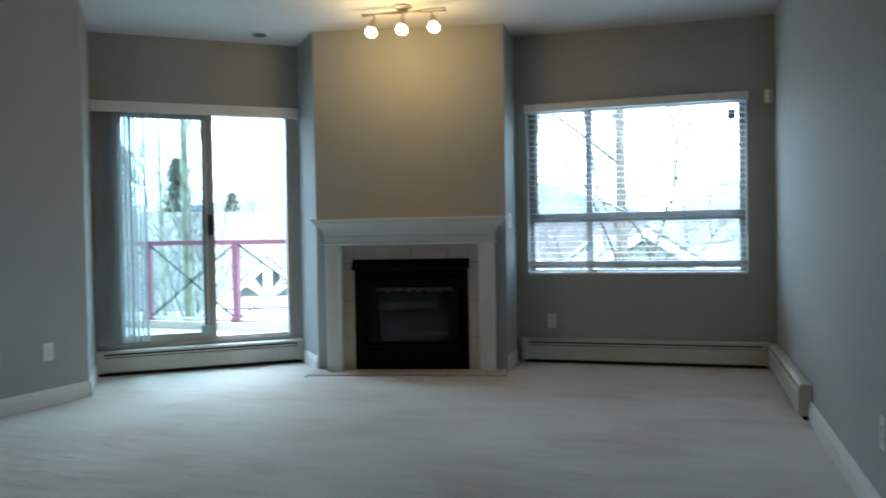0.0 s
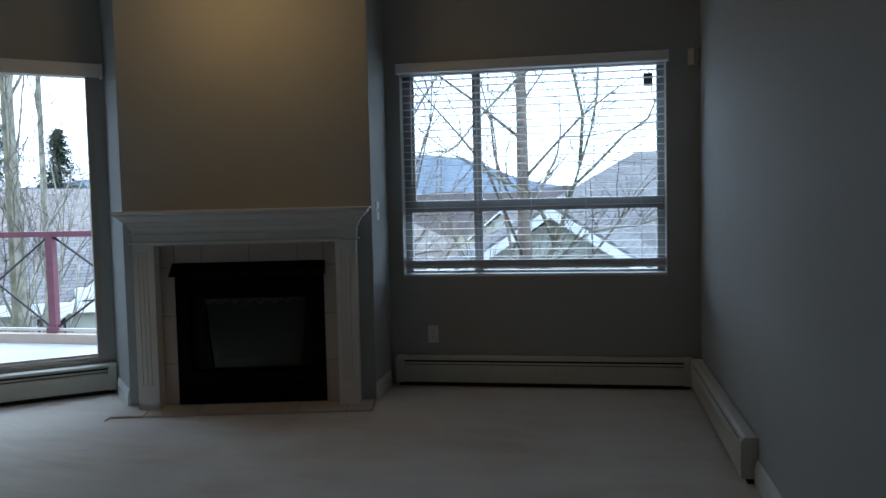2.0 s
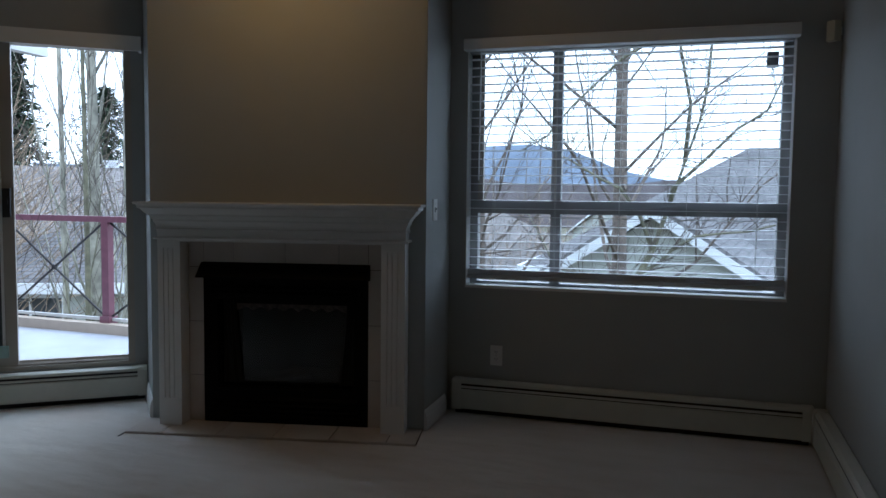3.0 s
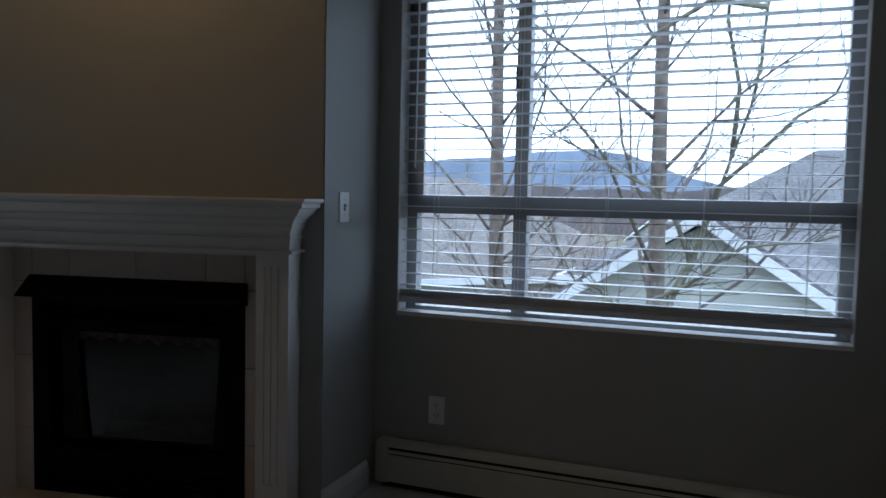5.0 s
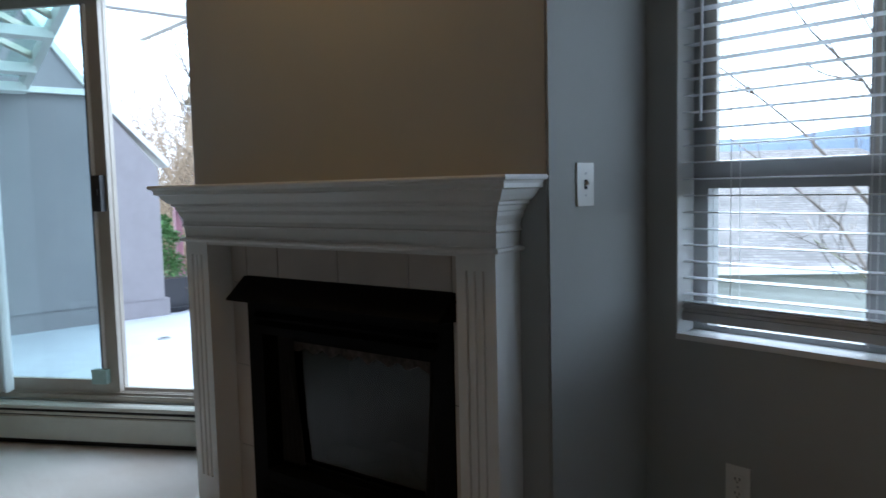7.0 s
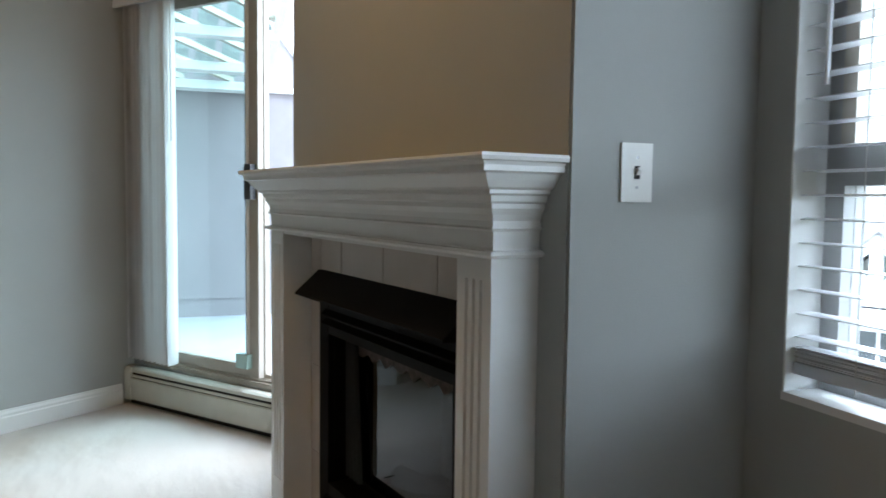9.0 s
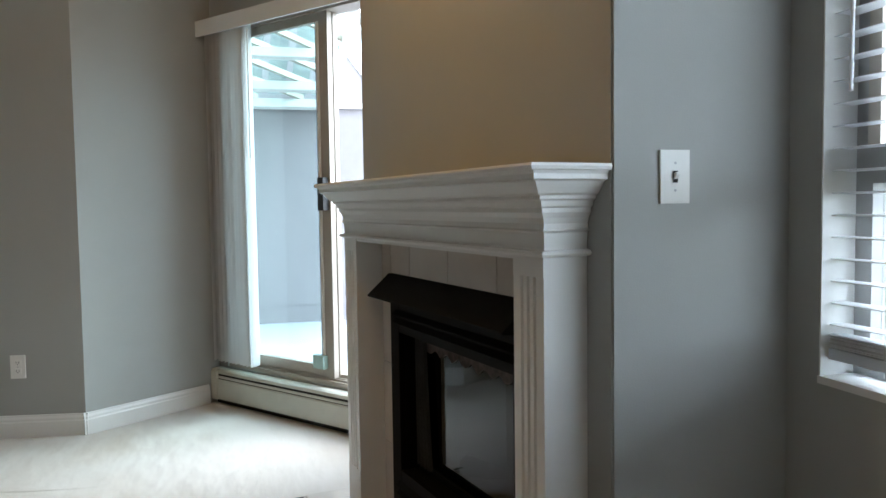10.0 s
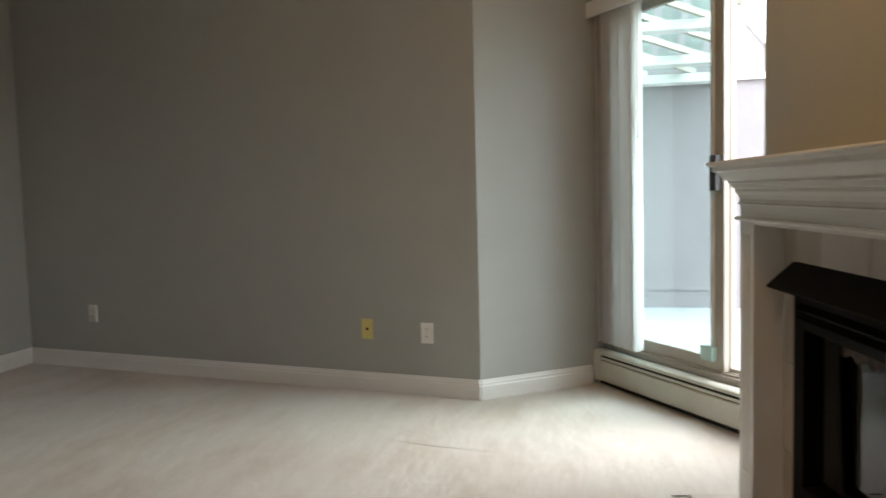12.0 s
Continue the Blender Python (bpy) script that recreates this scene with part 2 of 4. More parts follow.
def prism(outline, a, b, axis="x", bm=None):
    """A solid with the outline (pairs) drawn across axis, from a to b along it."""
    bm = bm or bmesh.new()
    put = {"x": lambda p, s: (s, p[0], p[1]), "y": lambda p, s: (p[0], s, p[1]), "z": lambda p, s: (p[0], p[1], s)}[axis]
    r0, r1 = [bm.verts.new(put(p, a)) for p in outline], [bm.verts.new(put(p, b)) for p in outline]
    k = len(outline)
    for i in range(k):
        bm.faces.new((r0[i], r0[(i + 1) % k], r1[(i + 1) % k], r1[i]))
    bm.faces.new(r0)
    bm.faces.new(r1[::-1])
    return bm


def tube(points, radii, sides=6, bm=None):
    """A tube through points with a radius at each."""
    bm = bm or bmesh.new()
    rings = []
    pts = [Vector(p) for p in points]
    for i, p in enumerate(pts):
        d = (pts[min(i + 1, len(pts) - 1)] - pts[max(i - 1, 0)]).normalized()
        a = d.orthogonal().normalized() if not rings else (ref - d * ref.dot(d)).normalized()
        ref = a
        b = d.cross(a)
        rings.append([bm.verts.new(p + (a * math.cos(6.28318 * k / sides) + b * math.sin(6.28318 * k / sides)) * radii[i]) for k in range(sides)])
    for r, q in zip(rings, rings[1:]):
        for k in range(sides):
            bm.faces.new((r[k], r[(k + 1) % sides], q[(k + 1) % sides], q[k]))
    bm.faces.new(rings[0][::-1])
    bm.faces.new(rings[-1])
    return bm


def lathe(profile, sides=24, bm=None, at=(0, 0, 0)):
    """A turned solid about z from (radius, z) pairs."""
    bm = bm or bmesh.new()
    rings = [[bm.verts.new((at[0] + r * math.cos(6.28318 * k / sides), at[1] + r * math.sin(6.28318 * k / sides), at[2] + z)) for k in range(sides)] for r, z in profile]
    for r, q in zip(rings, rings[1:]):
        for k in range(sides):
            bm.faces.new((r[k], r[(k + 1) % sides], q[(k + 1) % sides], q[k]))
    bm.faces.new(rings[0][::-1])
    bm.faces.new(rings[-1])
    return bm


# ---- plan ----
CEIL = 2.775
XR, YW, XL, YB = 1.272, 8.44, -3.487, 3.02
CW = (XL, 6.433)
XB = -4.026
EA, EB = (0.96, -1.6), (1.272, 8.44)
EANG = math.degrees(math.atan2(EB[1] - EA[1], EB[0] - EA[0]))


def east(y, z=0.0):
    """A pose on the long right-hand wall, facing the room."""
    return pose(EA[0] + (EB[0] - EA[0]) * (y - EA[1]) / (EB[1] - EA[1]), y, z, 0, 0, EANG - 180)

PAT = pose(-3.320, 7.592, 0, 0, 0, 37.0)
CHI = pose(-0.797, 7.988, 0, 0, 0, 10.8)
PL, PR = -0.838, 0.833
CHL = -1.545


def w(m, x, y, z=0.0):
    return m @ Vector((x, y, z))


pl, pr = w(PAT, PL, 0), w(PAT, PR, 0)
cl, cr = w(CHI, CHL, 0), w(CHI, 0, 0)


def wall_between(name, a, b, z0=0.0, z1=CEIL, thick=0.14, opening=None, label=""):
    """A wall whose room face runs from a to b, the room on the left of that line; opening: (s0, s1, z0, z1) along it."""
    a, b = Vector((a[0], a[1])), Vector((b[0], b[1]))
    d = b - a
    m = pose(a.x, a.y, 0, 0, 0, math.degrees(math.atan2(d.y, d.x)))
    L = d.length
    bm = bmesh.new()
    if opening:
        s0, s1, o0, o1 = opening
        xs, zs = (0, s0, s1, L), (z0, o0, o1, z1)
        grid = {}
        for k, y in enumerate((0, -thick)):
            for i, x in enumerate(xs):
                for j, z in enumerate(zs):
                    grid[i, j, k] = bm.verts.new((x, y, z))
        for k in (0, 1):
            for i in range(3):
                for j in range(3):
                    if (i, j) != (1, 1):
                        bm.faces.new((grid[i, j, k], grid[i + 1, j, k], grid[i + 1, j + 1, k], grid[i, j + 1, k]))
        for p, q in (((1, 1), (2, 1)), ((2, 1), (2, 2)), ((2, 2), (1, 2)), ((1, 2), (1, 1))):
            bm.faces.new((grid[(*p, 0)], grid[(*q, 0)], grid[(*q, 1)], grid[(*p, 1)]))
        ring = [(0, 0), (1, 0), (2, 0), (3, 0), (3, 1), (3, 2), (3, 3), (2, 3), (1, 3), (0, 3), (0, 2), (0, 1)]
        for p, q in zip(ring, ring[1:] + ring[:1]):
            bm.faces.new((grid[(*p, 0)], grid[(*q, 0)], grid[(*q, 1)], grid[(*p, 1)]))
    else:
        box((0, -thick, z0), (L, 0, z1), bm)
    ob = part(name, bm, M["wall"], kind="structure", label=label or "greige painted drywall, smooth matt finish")
    ob.matrix_world = m
    tagged(ob, category="wall")
    return ob


# the room, seen from above, anticlockwise walk with the room on the left
wall_between("wall_east", EA, (EB[0] + 0.006, EB[1] + 0.16))
wall_between("wall_north", (XR, YW), (-0.79, YW), thick=0.20, opening=(XR - 1.065, XR + 0.69, 0.757, 2.16))
wall_between("chimney_side_wall", (-0.79, YW), (-0.79, cr.y + 0.004), thick=0.10)
wall_between("chimney_left_wall", (cl.x, cl.y), (pr.x, pr.y), thick=0.10)
wall_between("wall_patio", (pr.x, pr.y), (pl.x, pl.y), thick=0.16, opening=(PR - 0.76, PR + 0.76, 0.215, 2.19))
wall_between("wall_return", (pl.x, pl.y), CW, thick=0.10)
wall_between("wall_west", CW, (XB, YB), thick=0.14)
wall_between("wall_south", (XB - 0.14, YB), (-0.9, YB), thick=0.14)
wall_between("hall_wall_west", (-0.9, YB - 0.14), (-0.9, -1.6), thick=0.14)
wall_between("hall_wall_south", (-1.04, -1.6), (EA[0] + 0.14, -1.6), thick=0.14)

# chimney breast with the firebox opening through its face
FB0, FB1, FBZ = -1.230, -0.303, 0.905
bm = bmesh.new()
for lo, hi in (((CHL, 0, 0), (FB0 + 0.03, 0.10, CEIL)), ((FB1 - 0.03, 0, 0), (0, 0.10, CEIL)), ((FB0 + 0.03, 0, FBZ - 0.03), (FB1 - 0.03, 0.10, CEIL))):
    box(lo, hi, bm)
chimney = tagged(part("chimney_breast_wall", bm, M["wall"], kind="structure", label="greige painted chimney breast above the fireplace"), category="wall")
chimney.matrix_world = CHI

floor_bm = bmesh.new()


def outline(k):
    """The plan of the room, grown outwards by about k metres into its walls."""
    a, b = w(PAT, PR + 0.3 * k, k), w(PAT, PL - k, k)
    return [(EA[0] + k, -1.6 - k), (XR + k, YW + k), (-0.79 - 0.6 * k, YW + k), (-0.79 - 0.6 * k, cr.y + k), (cl.x + 0.02, cl.y + k), (a.x, a.y), (b.x, b.y), (CW[0] - 1.05 * k, CW[1] - 0.8 * k), (XB - k, YB - k), (-0.9 - k, YB - k), (-0.9 - k, -1.6 - k)]


prism(outline(0.09), -0.12, 0.0, "z", floor_bm)
floor = tagged(part("floor", floor_bm, M["carpet"], kind="structure", label="worn cream cut-pile carpet with traffic marks"), category="floor")
crease = tube([(-2.76, 6.10, -0.014), (-2.74, 6.18, -0.012), (-2.70, 6.34, -0.011), (-2.675, 6.52, -0.0115), (-2.66, 6.66, -0.013), (-2.66, 6.74, -0.015)], [0.013, 0.014, 0.0145, 0.014, 0.014, 0.013], 8)
part("carpet_crease", crease, M["carpet"], floor, "low puckered ridge in the carpet", smooth=True)
prism_bm = prism(outline(0.14), CEIL, CEIL + 0.15, "z")
tagged(part("ceiling", prism_bm, M["ceiling"], kind="structure", label="white ceiling with a light stipple texture"), category="ceiling")


# ---- baseboards ----
BASE = [(0, 0), (0.016, 0), (0.016, 0.075), (0.012, 0.082), (0.012, 0.092), (0.007, 0.104), (0.006, 0.112), (0, 0.112)]


def baseboard(a, b, cut0=0.0, cut1=0.0):
    a, b = Vector((a[0], a[1])), Vector((b[0], b[1]))
    d = b - a
    bm = prism([(y, z) for y, z in BASE], cut0, d.length - cut1, "x")
    ob = tagged(part("baseboard", bm, M["trim"], kind="structure", label="white moulded baseboard with a stepped top"), category="baseboard")
    ob.matrix_world = pose(a.x, a.y, 0.001, 0, 0, math.degrees(math.atan2(d.y, d.x)))


baseboard(EA, east(6.70).translation)
baseboard((-0.79, YW - 0.075), (-0.79, cr.y))
baseboard((cl.x, cl.y), (pr.x, pr.y), cut0=0.0, cut1=0.085)
baseboard((pl.x, pl.y), CW, cut0=0.085, cut1=-0.016)
baseboard(CW, (XB, YB), cut0=-0.012)
baseboard((XB, YB), (-0.9, YB))
baseboard((-0.9, YB - 0.14), (-0.9, -1.6))


# ---- hydronic baseboard heaters ----
def heater(m, length, cap0=True, cap1=True):
    """Along x from 0, its back at y = 0, its front at y = -0.068."""
    h, d = 0.205, 0.068
    t = thing("baseboard_heater", "cream enamelled baseboard heater along the wall", "heater", m, group="baseboard heaters")
    part("back_plate", box((0.01, -0.004, 0.03), (length - 0.01, -0.001, h)), M["heater"], t)
    front = [(-d, 0.032), (-d, h - 0.062), (-d + 0.006, h - 0.056), (-d + 0.006, h - 0.060), (-d + 0.003, h - 0.064), (-d + 0.003, 0.032)]
    part("front_panel", prism(front, 0.012, length - 0.012, "x"), M["heater"], t, "cream enamel front panel")
    part("damper_lip", prism([(-d + 0.002, h - 0.050), (-d + 0.004, h - 0.038), (-d + 0.008, h - 0.037), (-d + 0.006, h - 0.050)], 0.05, length - 0.05, "x"), M["heater"], t)
    hood = [(-0.001, h), (-d + 0.020, h), (-d + 0.006, h - 0.008), (-d + 0.004, h - 0.024), (-d + 0.007, h - 0.024), (-d + 0.009, h - 0.010), (-d + 0.021, h - 0.004), (-0.001, h - 0.004)]
    part("top_hood", prism(hood, 0.012, length - 0.012, "x"), M["heater"], t)
    # near-black plate draws the shade seen through the slots
    part("slot_shade", box((0.03, -d + 0.012, h - 0.066), (length - 0.03, -d + 0.014, h - 0.014)), M["dark"], t)
    part("heating_pipe", tube([(0.02, -0.036, 0.09), (length - 0.02, -0.036, 0.09)], [0.011, 0.011], 8), M["fin"], t)
    fins = bmesh.new()
    for i in range(int((length - 0.3) / 0.02)):
        x = 0.15 + i * 0.02
        box((x, -0.058, 0.055), (x + 0.0012, -0.014, 0.13), fins)
    tagged(part("fins", fins, M["fin"], t), kind="stuff")
    # near-black block fills the floor gap in place of its shade
    part("floor_gap_shade", box((0.012, -0.040, 0.001), (length - 0.012, -0.001, 0.03)), M["dark"], t)
    for on, x0, x1 in ((cap0, -0.004, 0.05), (cap1, length - 0.05, length + 0.004)):
        if on:
            prof = [(0, 0.028), (-d - 0.003, 0.028), (-d - 0.003, h - 0.02), (-d + 0.008, h), (-d + 0.02, h + 0.003), (0, h + 0.003)]
            part("end_cap", prism(prof, x0, x1, "x"), M["heater"], t, bevel=0.002)
    return t


heater(pose(-0.74, YW, 0), XR - 0.066 + 0.74, cap0=True)
heater(east(YW - 0.072), YW - 0.072 - 6.70)
heater(PAT @ pose(PL + 0.01, 0, 0), PR - PL - 0.02)


# ---- window in the north wall ----
WX0, WX1, WZ0, WZ1 = -0.69, 1.065, 0.757, 2.16
win = tagged(thing("window_1", "aluminium window with an upper slider and two lower panes", "window"), kind="structure")
FY0, FY1 = YW + 0.090, YW + 0.150


def bar(parent, name, x0, x1, z0, z1, y0, y1, material, bevel=0.004, label=""):
    return part(name, box((x0, y0, z0), (x1, y1, z1)), material, parent, label, bevel=bevel)


bar(win, "window_frame_left", WX0, WX0 + 0.05, WZ0, WZ1, FY0, FY1, M["alu_dark"])
bar(win, "window_frame_right", WX1 - 0.05, WX1, WZ0, WZ1, FY0, FY1, M["alu_dark"])
bar(win, "window_frame_top", WX0 + 0.05, WX1 - 0.05, WZ1 - 0.03, WZ1, FY0, FY1, M["alu_dark"])
bar(win, "window_frame_bottom", WX0 + 0.05, WX1 - 0.05, WZ0, WZ0 + 0.022, FY0, FY1, M["alu_dark"])
bar(win, "transom", WX0 + 0.05, WX1 - 0.05, 1.185, 1.262, FY0, FY1, M["alu_dark"])
bar(win, "mullion", -0.205, -0.148, 1.262, WZ1 - 0.03, FY0 + 0.002, FY1, M["alu_dark"])
bar(win, "lower_mullion", -0.205, -0.148, WZ0 + 0.022, 1.185, FY0 + 0.002, FY1, M["alu_dark"])
sash = part("sash_frame", box((WX0 + 0.052, FY0 - 0.018, 1.264), (WX0 + 0.085, FY0 + 0.002, WZ1 - 0.032)), M["alu"], win)
part("sash_rail", box((-0.186, FY0 - 0.014, 1.262), (-0.176, FY0 + 0.002, WZ1 - 0.03)), M["alu"], win, "pale aluminium sash edge strip")
latch = box((-0.200, FY0 - 0.030, 1.70), (-0.176, FY0 - 0.002, 1.715))
box((-0.200, FY0 - 0.030, 1.715), (-0.190, FY0 - 0.020, 1.775), latch)
box((-0.200, FY0 - 0.030, 1.775), (-0.176, FY0 - 0.002, 1.79), latch)
part("sash_latch", latch, M["screw"], win, bevel=0.002)
for x0, x1, z0, z1 in ((WX0 + 0.05, -0.205, 1.262, WZ1 - 0.03), (-0.148, WX1 - 0.05, 1.262, WZ1 - 0.03), (WX0 + 0.05, -0.205, WZ0 + 0.022, 1.185), (-0.148, WX1 - 0.05, WZ0 + 0.022, 1.185)):
    p = bar(win, "pane", x0, x1, z0, z1, FY0 + 0.028, FY0 + 0.032, M["glass"], 0, "clear glass pane")
sill = box((WX0, YW - 0.003, WZ0 - 0.012), (WX1, FY0, WZ0 + 0.005))
part("window_sill", sill, M["trim"], win, "white painted drywall sill", bevel=0.003)
for x0, x1 in ((WX0, WX0 + 0.004), (WX1 - 0.004, WX1)):
    part("window_reveal", box((x0, YW + 0.001, WZ0 + 0.005), (x1, FY0, WZ1 - 0.001)), M["trim"], win, "white painted reveal")
st = part("window_sticker", box((0.932, FY0 + 0.020, 1.985), (0.992, FY0 + 0.027, 2.07)), M["cover"], win, "small dark sensor stuck on the glass")

# faux-wood blind
blind = thing("horizontal_blind", "white two-inch slat blind lowered over the window", "blind", pose(0.1875, YW + 0.046, WZ0))
BX = 0.869
part("valance", prism([(-0.115, 1.363), (-0.115, 1.420), (-0.107, 1.426), (-0.045, 1.426), (-0.045, 1.36), (-0.100, 1.36)], -0.885, 0.885, "x"), M["trim"], blind, "white flat valance over the blind", bevel=0.002)
part("headrail", box((-BX, -0.03, 1.355), (BX, 0.028, 1.395)), M["blind"], blind)
SLATS, S0, S1 = 26, 0.120, 1.325
slat_mesh = finish(prism([(-0.025, -0.0010), (-0.013, 0.0008), (0, 0.0014), (0.013, 0.0008), (0.025, -0.0010), (0.025, -0.0028), (0, -0.0006), (-0.025, -0.0028)][::-1], -BX, BX, "x"), M["blind"], "slat")
for i in range(SLATS):
    s = new("slat", slat_mesh)
    s.parent = blind
    s.location = (0, 0, S0 + (S1 - S0) * i / (SLATS - 1))
    s.rotation_euler = (radians(-1 + 1.2 * math.sin(i * 1.7)), 0, 0)
for i in range(6):
    s = new("stacked_slat", slat_mesh)
    s.parent = blind
    s.location = (0.0015 * math.sin(i * 2.1), 0.001 * math.cos(i), 0.071 + 0.0052 * i)
    s.rotation_euler = (radians(3 * math.sin(i * 2.3)), 0, 0)
part("bottom_rail", box((-BX, -0.027, 0.042), (BX, 0.027, 0.066)), M["rail_grey"], blind, "rounded grey bottom rail", bevel=0.009, seg=3)
for x in (-0.72, -0.36, 0.0, 0.36, 0.72):
    for y in (-0.026, 0.026):
        part("ladder_cord", tube([(x, y, 0.03), (x, y, 1.36)], [0.0011, 0.0011], 5), M["cord"], blind)
part("tilt_wand", tube([(-0.80, -0.036, 1.36), (-0.805, -0.04, 0.62)], [0.0045, 0.0045], 8), M["blind"], blind)

# ---- patio door ----
DZ0, DZ1 = 0.215, 2.19
door = tagged(thing("door_1", "bronze-beige aluminium sliding patio door, left leaf shut", "sliding door", PAT), kind="structure")
part("door_frame_left", box((-0.76, 0.01, DZ0), (-0.715, 0.13, DZ1)), M["alu"], door, bevel=0.003)
part("door_frame_right", box((0.72, 0.01, DZ0), (0.76, 0.13, DZ1)), M["alu"], door, bevel=0.003)
part("door_frame_top", box((-0.715, 0.01, DZ1 - 0.04), (0.72, 0.13, DZ1)), M["alu"], door, bevel=0.003)
part("door_threshold", box((-0.715, 0.005, DZ0), (0.72, 0.135, DZ0 + 0.022)), M["alu"], door, bevel=0.003)
for y in (0.022, 0.05, 0.085, 0.112):
    part("track_rib", box((-0.715, y, DZ0 + 0.022), (0.72, y + 0.005, DZ0 + 0.034)), M["alu"], door)
leaf = part("sliding_leaf", box((0.045, 0.028, DZ0 + 0.034), (0.108, 0.060, DZ1 - 0.04)), M["alu"], door, "beige aluminium sliding leaf stile", bevel=0.003)
part("leaf_stile", box((-0.715, 0.028, DZ0 + 0.034), (-0.660, 0.060, DZ1 - 0.04)), M["alu_dark"], leaf, bevel=0.003)
part("leaf_bottom_rail", box((-0.66, 0.030, DZ0 + 0.034), (0.045, 0.058, DZ0 + 0.092)), M["alu"], leaf, bevel=0.003)
part("leaf_top_rail", box((-0.66, 0.030, DZ1 - 0.085), (0.045, 0.058, DZ1 - 0.04)), M["alu"], leaf, bevel=0.003)
part("leaf_pane", box((-0.66, 0.042, DZ0 + 0.092), (0.012, 0.047, DZ1 - 0.085)), M["glass_blue"], leaf, "pale blue-green tinted glass pane")
part("pane_gasket", box((0.010, 0.034, DZ0 + 0.092), (0.045, 0.052, DZ1 - 0.085)), M["gasket"], leaf, "dark glazing strip along the pane")
part("leaf_edge_bead", box((0.030, 0.020, DZ0 + 0.092), (0.044, 0.030, DZ1 - 0.09)), M["trim"], leaf, "pale inner bead strip")
hb = box((0.052, -0.012, 1.13), (0.094, 0.028, 1.30))
part("door_handle", hb, M["handle"], leaf, "black plastic pull handle with latch", bevel=0.006, seg=2)
part("latch_lever", box((0.064, -0.020, 1.205), (0.082, -0.012, 1.235)), M["handle"], leaf, bevel=0.003)
fixed = part("fixed_leaf", box((0.052, 0.078, DZ0 + 0.03), (0.100, 0.108, DZ1 - 0.04)), M["alu"], door, "beige aluminium fixed leaf stile behind", bevel=0.003)
part("fixed_bottom_rail", box((0.100, 0.080, DZ0 + 0.03), (0.72, 0.106, DZ0 + 0.045)), M["alu"], fixed, bevel=0.002)
part("floor_lock", box((-0.020, -0.004, DZ0 + 0.080), (0.060, 0.028, DZ0 + 0.150)), M["lock"], leaf, "clear greenish plastic security lock block", bevel=0.004)

vb = thing("vertical_blind", "white vertical vanes drawn back beside the patio door", "blind", PAT @ pose(0, -0.01, 0))
part("valance", box((PL + 0.004, -0.092, 2.128), (PR - 0.012, -0.078, 2.215)), M["trim"], vb, "white flat valance over the patio door", bevel=0.003)
part("valance_return", box((PR - 0.026, -0.078, 2.128), (PR - 0.012, 0.0, 2.215)), M["trim"], vb)
part("head_track", box((PL + 0.02, -0.060, 2.160), (PR - 0.03, -0.022, 2.190)), M["alu"], vb)
vane_mesh = finish(prism([(-0.044, 0.0), (-0.022, 0.006), (0, 0.008), (0.022, 0.006), (0.044, 0.0), (0.022, 0.0048), (0, 0.0068), (-0.022, 0.0048)], 0.262, 2.158, "z"), M["vane"], "vane")
for i in range(11):
    v = new("vane", vane_mesh)
    v.parent = vb
    v.location = (-0.80 + 0.036 * i, -0.040, 0)
    v.rotation_euler = (0, 0, radians(-52 - 26 * (i / 10) + 5 * math.sin(i * 2.0)))
part("control_wand", tube([(-0.415, -0.055, 2.12), (-0.413, -0.056, 1.42)], [0.004, 0.004], 8), M["plate"], vb)

# ---- fireplace ----
insert = thing("gas_fireplace", "black steel gas fireplace insert with a slanted hood", "fireplace", CHI @ pose((FB0 + FB1) / 2, 0, 0))
hw = (FB1 - FB0) / 2
iw = hw - 0.035
shell = bmesh.new()
box((-iw, 0.10, 0.0), (-iw + 0.02, 0.45, FBZ - 0.03), shell)
box((iw - 0.02, 0.10, 0.0), (iw, 0.45, FBZ - 0.03), shell)
box((-iw + 0.02, 0.43, 0.0), (iw - 0.02, 0.45, FBZ - 0.03), shell)
box((-iw + 0.02, 0.10, 0.0), (iw - 0.02, 0.43, 0.14), shell)
box((-iw + 0.02, 0.10, 0.76), (iw - 0.02, 0.43, FBZ - 0.03), shell)
part("firebox_shell", shell, M["black_matt"], insert)
FS = 0.075
GX0, GX1 = -hw + FS, hw - FS
for nm, lo, hi in (("face_side", (-hw, -0.022, 0.004), (GX0, 0.0, FBZ)), ("face_side", (GX1, -0.022, 0.004), (hw, 0.0, FBZ)), ("face_top", (GX0, -0.021, 0.70), (GX1, 0.0, FBZ)), ("face_bottom", (GX0, -0.021, 0.004), (GX1, 0.0, 0.20))):
    part(nm, box(lo, hi), M["black"], insert, "black steel face plate", bevel=0.002)
for x0, x1 in ((GX0 - 0.02, GX0), (GX1, GX1 + 0.02)):
    part("jamb_side", box((x0, 0.001, 0.18), (x1, 0.085, 0.72)), M["black_matt"], insert)
part("jamb_top", box((GX0, 0.001, 0.70), (GX1, 0.085, 0.72)), M["black_matt"], insert)
part("jamb_bottom", box((GX0, 0.001, 0.18), (GX1, 0.085, 0.20)), M["black_matt"], insert)
for x0, x1 in ((GX0 + 0.001, GX0 + 0.03), (GX1 - 0.03, GX1 - 0.001)):
    part("glass_frame_side", box((x0, 0.050, 0.201), (x1, 0.072, 0.699)), M["black_matt"], insert)
part("glass_frame_top", box((GX0 + 0.03, 0.050, 0.67), (GX1 - 0.03, 0.072, 0.699)), M["black_matt"], insert)
part("glass_frame_bottom", box((GX0 + 0.03, 0.050, 0.201), (GX1 - 0.03, 0.072, 0.225)), M["black_matt"], insert)
